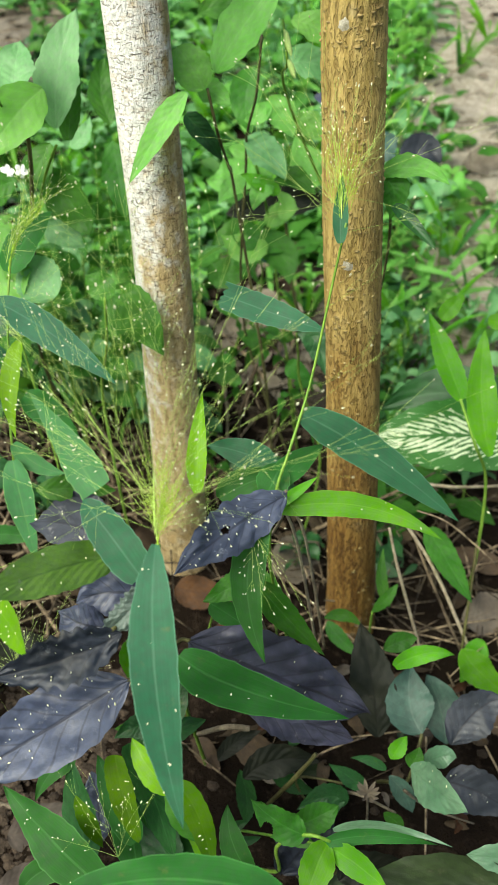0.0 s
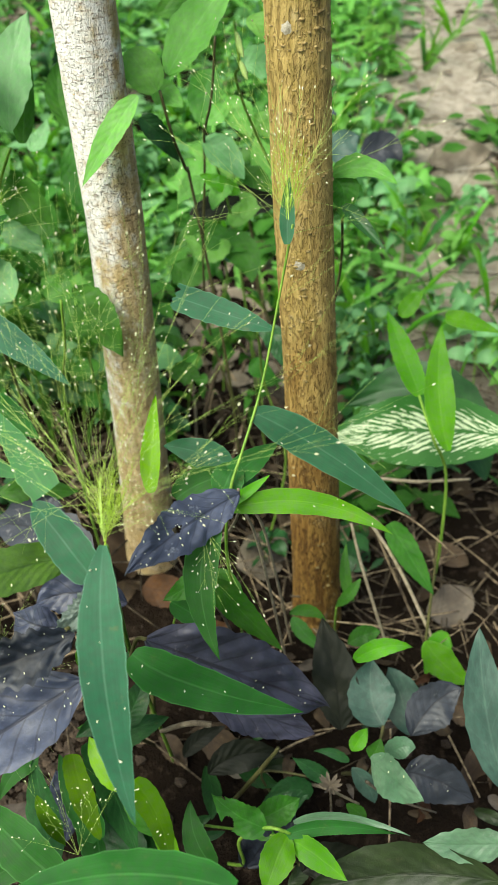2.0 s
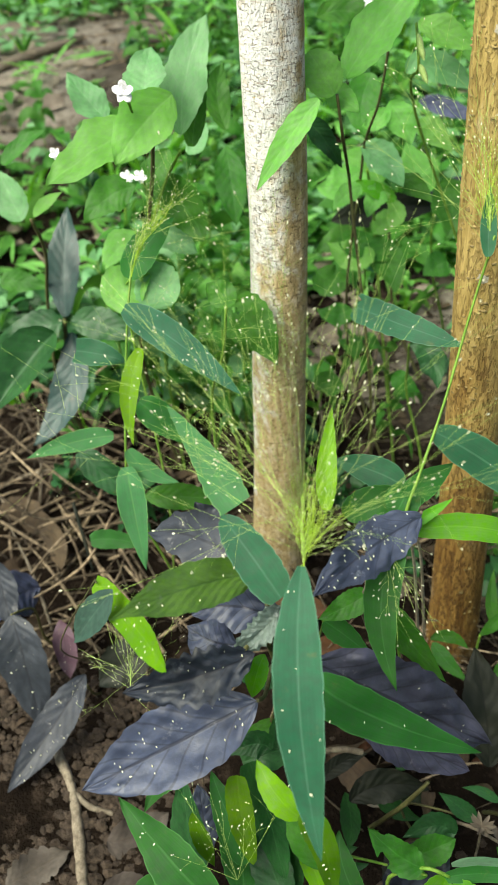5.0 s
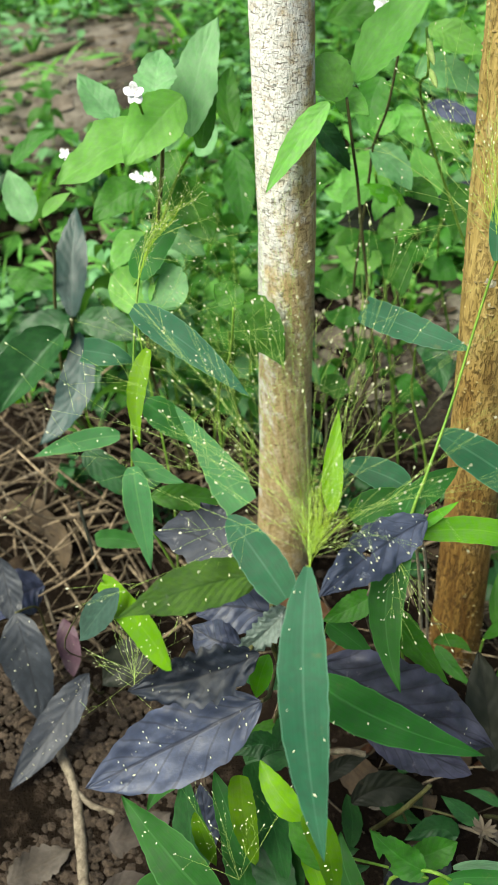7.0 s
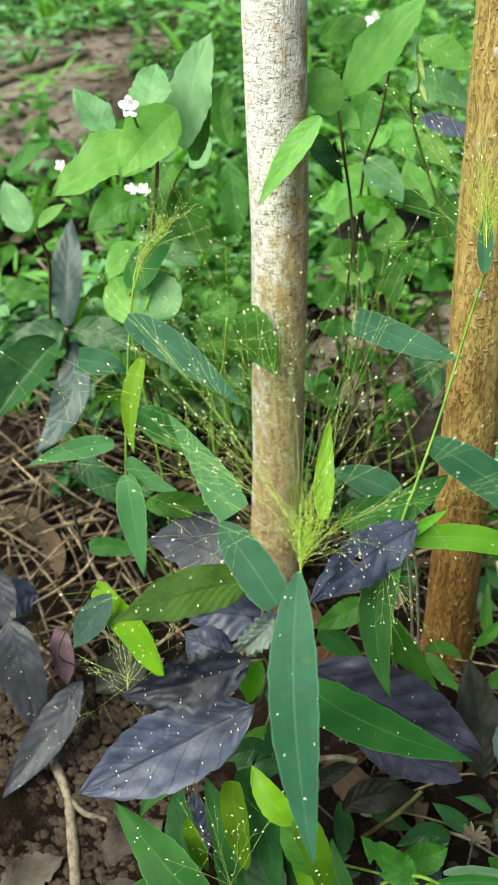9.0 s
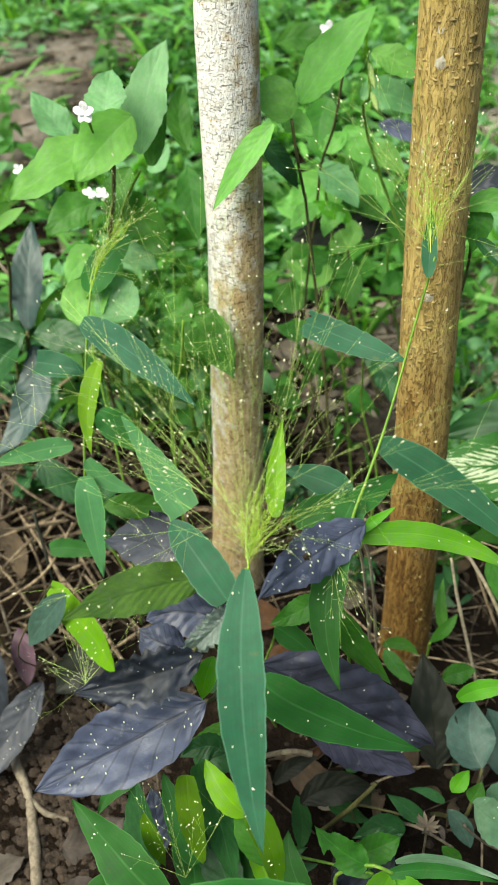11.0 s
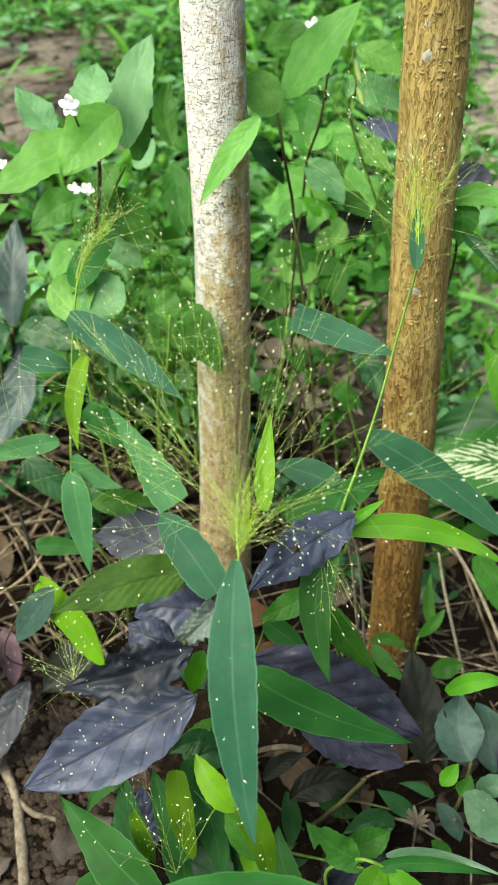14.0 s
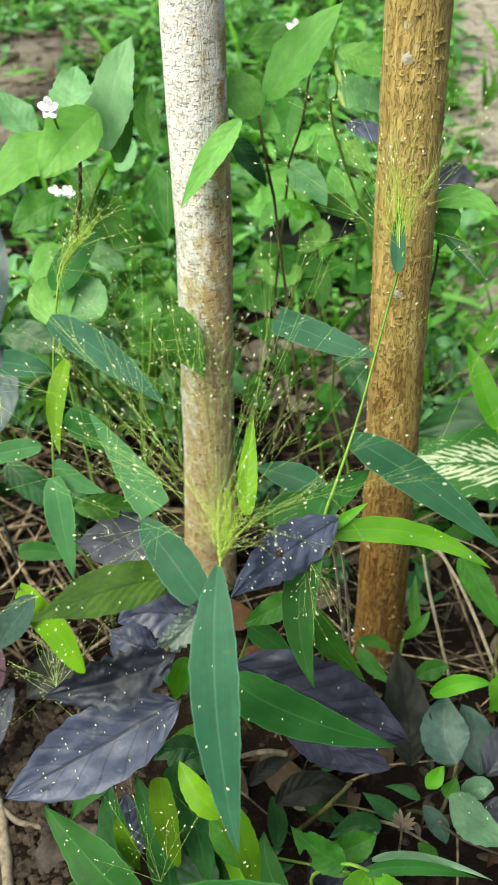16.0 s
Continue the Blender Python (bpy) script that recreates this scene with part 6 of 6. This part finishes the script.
def dead_leaf(seed):
    rng = random.Random(seed)
    ln = rng.uniform(0.03, 0.075)
    mat = rng.choice((M_DEAD, M_DEADGREY, M_DEAD))
    verts, faces, uvs = leaf_data((-ln / 2, 0, 0.006), (0, rng.uniform(-0.01, 0.01), rng.uniform(0.004, 0.014)), (ln / 2, rng.uniform(-0.01, 0.01), 0.006), ln * rng.uniform(0.4, 0.6), "oval",
                                  wave=rng.uniform(0.04, 0.12), fold=rng.uniform(-0.2, 0.4), seed=seed, fine=0.6, edge=0.05)
    ob = mesh_object("dead_leaf", verts, faces, mat, uvs)
    return tagged(ob, "curled dry brown leaf lying on the soil", "leaf litter", "fallen leaves")


def drop(source, x, y, turn, size, tilt=0.0):
    m = Matrix.Translation((x, y, ground_z(x, y))) @ Euler((tilt, tilt * 0.6, turn)).to_matrix().to_4x4()
    made = copy_thing(source, m)
    made.scale = (size, size, size)
    return made


RNG = random.Random(77)
KINDS = ["haze"] * 2 + ["light"] + ["herb"] * 4 + ["dark"] * 1 + ["tuft"] * 4
SOURCES = [weed(k, 100 + i) for i, k in enumerate(KINDS)]
for i, s in enumerate(SOURCES):
    s.matrix_basis = Matrix.Translation((-0.9 + 0.13 * i, 3.05 + 0.1 * (i % 3), ground_z(-0.9 + 0.13 * i, 3.05 + 0.1 * (i % 3))))
TUFTS, HERBS = SOURCES[8:], SOURCES[:8]


def thin(x, y):
    """How thickly weeds stand: sparse on the trodden soil at the far right and around the straw, thick behind the pale trunk."""
    if -0.15 < x < 0.13 and y < 1.27:
        return 0.22
    if y < 0.80:
        return 0.12
    if x < -0.05 and y < 0.98:
        return 0.25
    if x > 0.16 + 0.04 * y:
        return 0.14
    if x < -0.26 and y < 0.95:
        return 0.05
    if x < -0.40 and y < 1.2:
        return 0.35
    if x < -0.62 and 1.45 < y < 2.3:
        return 0.12
    return 1.0


made = 0
while made < 300:
    y = 0.62 + 2.6 * RNG.random() ** 1.5
    x = RNG.uniform(-0.62 * y - 0.12, 0.34 * y + 0.12)
    if RNG.random() > thin(x, y) or min((x + 0.09) ** 2 + (y - 0.655) ** 2, (x - 0.1) ** 2 + (y - 0.585) ** 2) < 0.006:
        continue
    far = smooth(1.0, 2.2, y)
    pick = SOURCES[7] if y < 0.78 else RNG.choice(SOURCES[:3] + TUFTS[:1]) if x > 0.10 else RNG.choice(TUFTS) if RNG.random() < 0.25 + 0.5 * far else RNG.choice(HERBS if y > 1.05 else HERBS[3:])
    drop(pick, x, y, RNG.uniform(0, 6.28), RNG.uniform(0.7, 1.25) * (0.75 if y < 0.8 else 1.0), RNG.uniform(-0.15, 0.15))
    made += 1

for i in range(22):
    y = RNG.uniform(0.78, 1.15)
    drop(RNG.choice(HERBS[:7]), RNG.uniform(-0.42 * y, -0.15), y, RNG.uniform(0, 6.28), RNG.uniform(1.2, 1.7))

for i in range(14):
    y = RNG.uniform(1.0, 2.6)
    drop(RNG.choice(TUFTS), RNG.uniform(0.14, 0.36 * y + 0.1), y, RNG.uniform(0, 6.28), RNG.uniform(0.7, 1.3))

for i in range(30):
    y = RNG.uniform(0.90, 1.50)
    drop(RNG.choice(HERBS[:3] + TUFTS[:2]), RNG.uniform(0.15, 0.20 + 0.20 * y), y, RNG.uniform(0, 6.28), RNG.uniform(0.7, 1.2), RNG.uniform(-0.15, 0.15))

# unseen oversized weeds, added behind the open side to shade the low foreground
for i in range(60):
    x, y = RNG.uniform(-0.75, 0.20), RNG.uniform(-0.65, -0.20)
    drop(RNG.choice(HERBS), x, y, RNG.uniform(0, 6.28), RNG.uniform(2.4, 3.8), RNG.uniform(-0.1, 0.1))

# ---- low growth that covers the bank ----
def cover(count, material, seed, x_of, y0, y1, size, slim, label, height=0.06, skip=None):
    """Many small separate leaves or blades close over the soil, in patches."""
    rng, verts, faces, uvs = random.Random(seed), [], [], []
    made = 0
    while made < count:
        y = y0 + (y1 - y0) * rng.random() ** 1.35
        lo, hi = x_of(y)
        x = rng.uniform(lo, hi)
        if skip and skip(x, y):
            continue
        patch = noise.noise(Vector((x * 3.2, y * 3.2, seed * 1.7)))
        bare = smooth(0.06, 0.26, x - 0.05 * y) * 0.95 + (0.9 if x < -0.26 - 0.1 * (y - 0.7) and y < 0.92 else 0) + (1.3 if -0.15 < x < 0.13 and y < 1.25 and material not in (M_DEAD, M_DEADGREY) else 0)
        bare += 0.55 if 1.2 < y < 2.2 and x < -0.50 - 0.08 * (y - 1.2) else 0
        bare += 0.45 if y < 0.95 and x < 0 and material in (M_HERB, M_DEEP) else 0
        bare += 0.15 * smooth(-0.58, -0.72, x) * smooth(1.4, 1.6, y) * smooth(2.5, 2.1, y)
        if patch < rng.uniform(-0.55, 0.25) + (0.0 if skip else bare):
            continue
        made += 1
        p = Vector((x, y, ground_z(x, y) + height * rng.random() ** 1.4))
        a, up = rng.uniform(0, 6.28), rng.uniform(-0.25, 0.9 if slim < 0.25 else 0.35)
        d = Vector((math.cos(a), math.sin(a), up)).normalized()
        side = d.cross(Vector((rng.gauss(0, 0.25), -0.35 + rng.gauss(0, 0.25), 1))).normalized()
        nrm = side.cross(d)
        ln = size * rng.uniform(0.55, 1.35)
        w = ln * slim * rng.uniform(0.8, 1.2)
        n = len(verts)
        sag = Vector((0, 0, -0.18 * ln))
        for f, g in ((0.0, 0.08), (0.3, 0.5), (0.65, 0.38)):
            c = p + d * ln * f + sag * f * f
            verts += [c - side * w * g + nrm * w * 0.12, c, c + side * w * g + nrm * w * 0.12]
            uvs += [(0, f), (0.5, f), (1, f)]
        verts.append(p + d * ln + sag)
        uvs.append((0.5, 1))
        for r in (0, 3):
            faces += [(n + r, n + r + 1, n + r + 4, n + r + 3), (n + r + 1, n + r + 2, n + r + 5, n + r + 4)]
        faces += [(n + 6, n + 7, n + 9), (n + 7, n + 8, n + 9)]
    return tagged(mesh_object("ground_cover", verts, faces, material, uvs), label, "ground cover", kind="stuff")


def whole(y):
    return -0.62 * y - 0.2, 0.36 * y + 0.15


def left_side(y):
    return -0.62 * y - 0.2, 0.10


cover(2600, M_HERB, 1, whole, 0.74, 2.4, 0.044, 0.52, "carpet of small green weed leaves")
cover(2400, M_HAZE, 2, whole, 1.05, 2.8, 0.044, 0.52, "carpet of small light green weed leaves")
cover(2400, M_LIGHT, 3, whole, 1.15, 3.6, 0.075, 0.14, "low green grass blades")
cover(1800, M_MID, 4, left_side, 1.3, 4.2, 0.085, 0.13, "low light green grass blades", 0.05)


def all_round(y):
    return -3.2, 3.2


def in_clearing(x, y):
    """The stretch in front of the stems, with its own plants, and the trodden path."""
    return (y > 0.0 and -0.62 * y - 0.35 < x < 0.36 * y + 0.35) or (0.2 < x < 1.3 and y > 1.0)


cover(5200, M_HERB, 21, all_round, -2.6, 5.0, 0.10, 0.42, "low green weeds on the bank all round", 0.07, in_clearing)
cover(4200, M_LIGHT, 22, all_round, -2.6, 5.5, 0.12, 0.14, "low grass on the bank all round", 0.06, in_clearing)
cover(600, M_DEEP, 5, whole, 0.66, 1.2, 0.040, 0.45, "dark low weed leaves in the shade", 0.05)
cover(900, M_DEAD, 7, whole, 0.72, 3.0, 0.034, 0.45, "thin layer of brown leaf litter", 0.010)
cover(1100, M_DEADGREY, 8, whole, 1.0, 3.0, 0.045, 0.45, "thin layer of grey leaf litter", 0.012)

# ---- a dried flower head on the soil ----
DRY = thing("dried_flower_head", (0.117, 0.335, -0.012), "small dried pale brown flower head on a thin stalk", "dried flower")
for i in range(11):
    a, h = i * 2.399, 0.3 + 0.06 * (i % 5)
    d = Vector((math.cos(a), math.sin(a), h)).normalized()
    p = Vector((0.117, 0.335, -0.006))
    leaf(DRY, p, p + d * 0.006, p + d * 0.011 + Vector((0, 0, 0.002)), 0.0035, "oval", M_DEADGREY, name="bract", fine=0.4, fold=0.4)
stem(DRY, [(0.117, 0.335, -0.006), (0.120, 0.340, -0.05), (0.122, 0.345, -0.11)], 0.0009, 0.0011, M_TWIG)

# ---- leaf litter and straw ----
LITTER = [dead_leaf(300 + i) for i in range(9)]
for i, s in enumerate(LITTER):
    s.matrix_basis = Matrix.Translation((0.35 + 0.05 * i, 1.3 + 0.11 * i, ground_z(0.35 + 0.05 * i, 1.3 + 0.11 * i)))
DARK = [s for s in LITTER if s.data.materials[0] == M_DEAD]
for i in range(150):
    y = 0.40 + 2.4 * RNG.random() ** 1.6
    x = RNG.uniform(-0.60 * y - 0.15, 0.34 * y + 0.15)
    drop(RNG.choice(DARK if y < 1.3 else LITTER), x, y, RNG.uniform(0, 6.28), RNG.uniform(0.6, 1.3), RNG.uniform(-0.25, 0.25))


def straw(count, x0, x1, y0, y1, seed, label, thick=0.0015, pile=0.06):
    rng, store = random.Random(seed), ([], [])
    for _ in range(count):
        x, y, a = rng.uniform(x0, x1), rng.uniform(y0, y1), rng.uniform(0, 6.28)
        ln, lift = rng.uniform(0.03, 0.16), rng.uniform(0.002, pile)
        p = Vector((x, y, ground_z(x, y) + lift * rng.random()))
        q = p + Vector((math.cos(a) * ln, math.sin(a) * ln, rng.uniform(-0.4, 0.6) * lift))
        q.z = max(q.z, ground_z(q.x, q.y) + 0.001)
        r = rng.uniform(0.0005, thick)
        add(store, tube_data([p, (p + q) / 2 + Vector((0, 0, rng.uniform(0, 0.008))), q], [r, r, r * 0.7], 5, 3))
    return tagged(mesh_object("straw", *store, M_STRAW), label, "straw", kind="stuff")


straw(290, -0.56, -0.18, 0.44, 0.92, 5, "tangle of dry pale brown straw and stalks", 0.0024, 0.08)
straw(110, 0.05, 0.36, 0.48, 0.85, 6, "dry brown straw and grass stalks by the trunk")
straw(140, -0.15, 0.14, 0.66, 1.3, 9, "dry stalks and rubbish between the trunks")
straw(60, -0.14, 0.30, 0.36, 0.85, 7, "dry stalks and plant rubbish on the shaded soil")
straw(420, 0.12, 0.9, 0.9, 2.6, 8, "scattered dry stalks on trodden soil")
straw(160, -1.15, -0.55, 1.4, 2.4, 10, "scattered dry stalks on the bank")


for i in range(46):
    left = i < 32
    x, y = (RNG.uniform(-0.56, -0.20), RNG.uniform(0.50, 0.92)) if left else (RNG.uniform(-0.12, 0.10), RNG.uniform(0.72, 1.2))
    a, ln, up = RNG.choice((0.4, 1.2, 1.9, 2.5)) + RNG.uniform(-0.4, 0.4), RNG.uniform(0.07, 0.20), RNG.uniform(0.02, 0.10)
    p = Vector((x, y, ground_z(x, y) + 0.004))
    q = p + Vector((math.cos(a) * ln, math.sin(a) * ln * 0.7, up))
    tagged(twig([p, p.lerp(q, 0.5) + Vector((0.004, 0, RNG.uniform(-0.004, 0.008))), q], RNG.uniform(0.0014, 0.0030), 0.0012, RNG.choice((M_STRAW, M_STRAW, M_TWIG)), "dry brown stalk leaning in the straw"), group="dry stalks")


def clods(count, seed, x0, x1, y0, y1, small, large):
    rng, store = random.Random(seed), ([], [])
    base = bmesh.new()
    bmesh.ops.create_icosphere(base, subdivisions=1, radius=1.0)
    bv, bf = [v.co.copy() for v in base.verts], [tuple(v.index for v in f.verts) for f in base.faces]
    base.free()
    for _ in range(count):
        x, y = rng.uniform(x0, x1), rng.uniform(y0, y1)
        s, o = rng.uniform(small, large), Vector((rng.random() * 9, rng.random() * 9, 0))
        c = Vector((x, y, ground_z(x, y) + s * 0.2))
        add(store, ([c + Vector((v.x * 1.2, v.y, v.z * 0.8)) * s * (1 + 0.5 * noise.noise(v * 1.5 + o)) for v in bv], bf))
    return tagged(mesh_object("soil_clods", *store, M_CLOD, smooth_faces=False), "loose crumbs of dark brown soil", "soil", kind="stuff")


clods(900, 4, -0.6, 0.5, 0.2, 1.1, 0.0015, 0.006)
clods(3400, 5, -0.40, -0.12, 0.22, 0.50, 0.0014, 0.0055)

clods(300, 7, -1.15, -0.55, 1.4, 2.3, 0.002, 0.007)
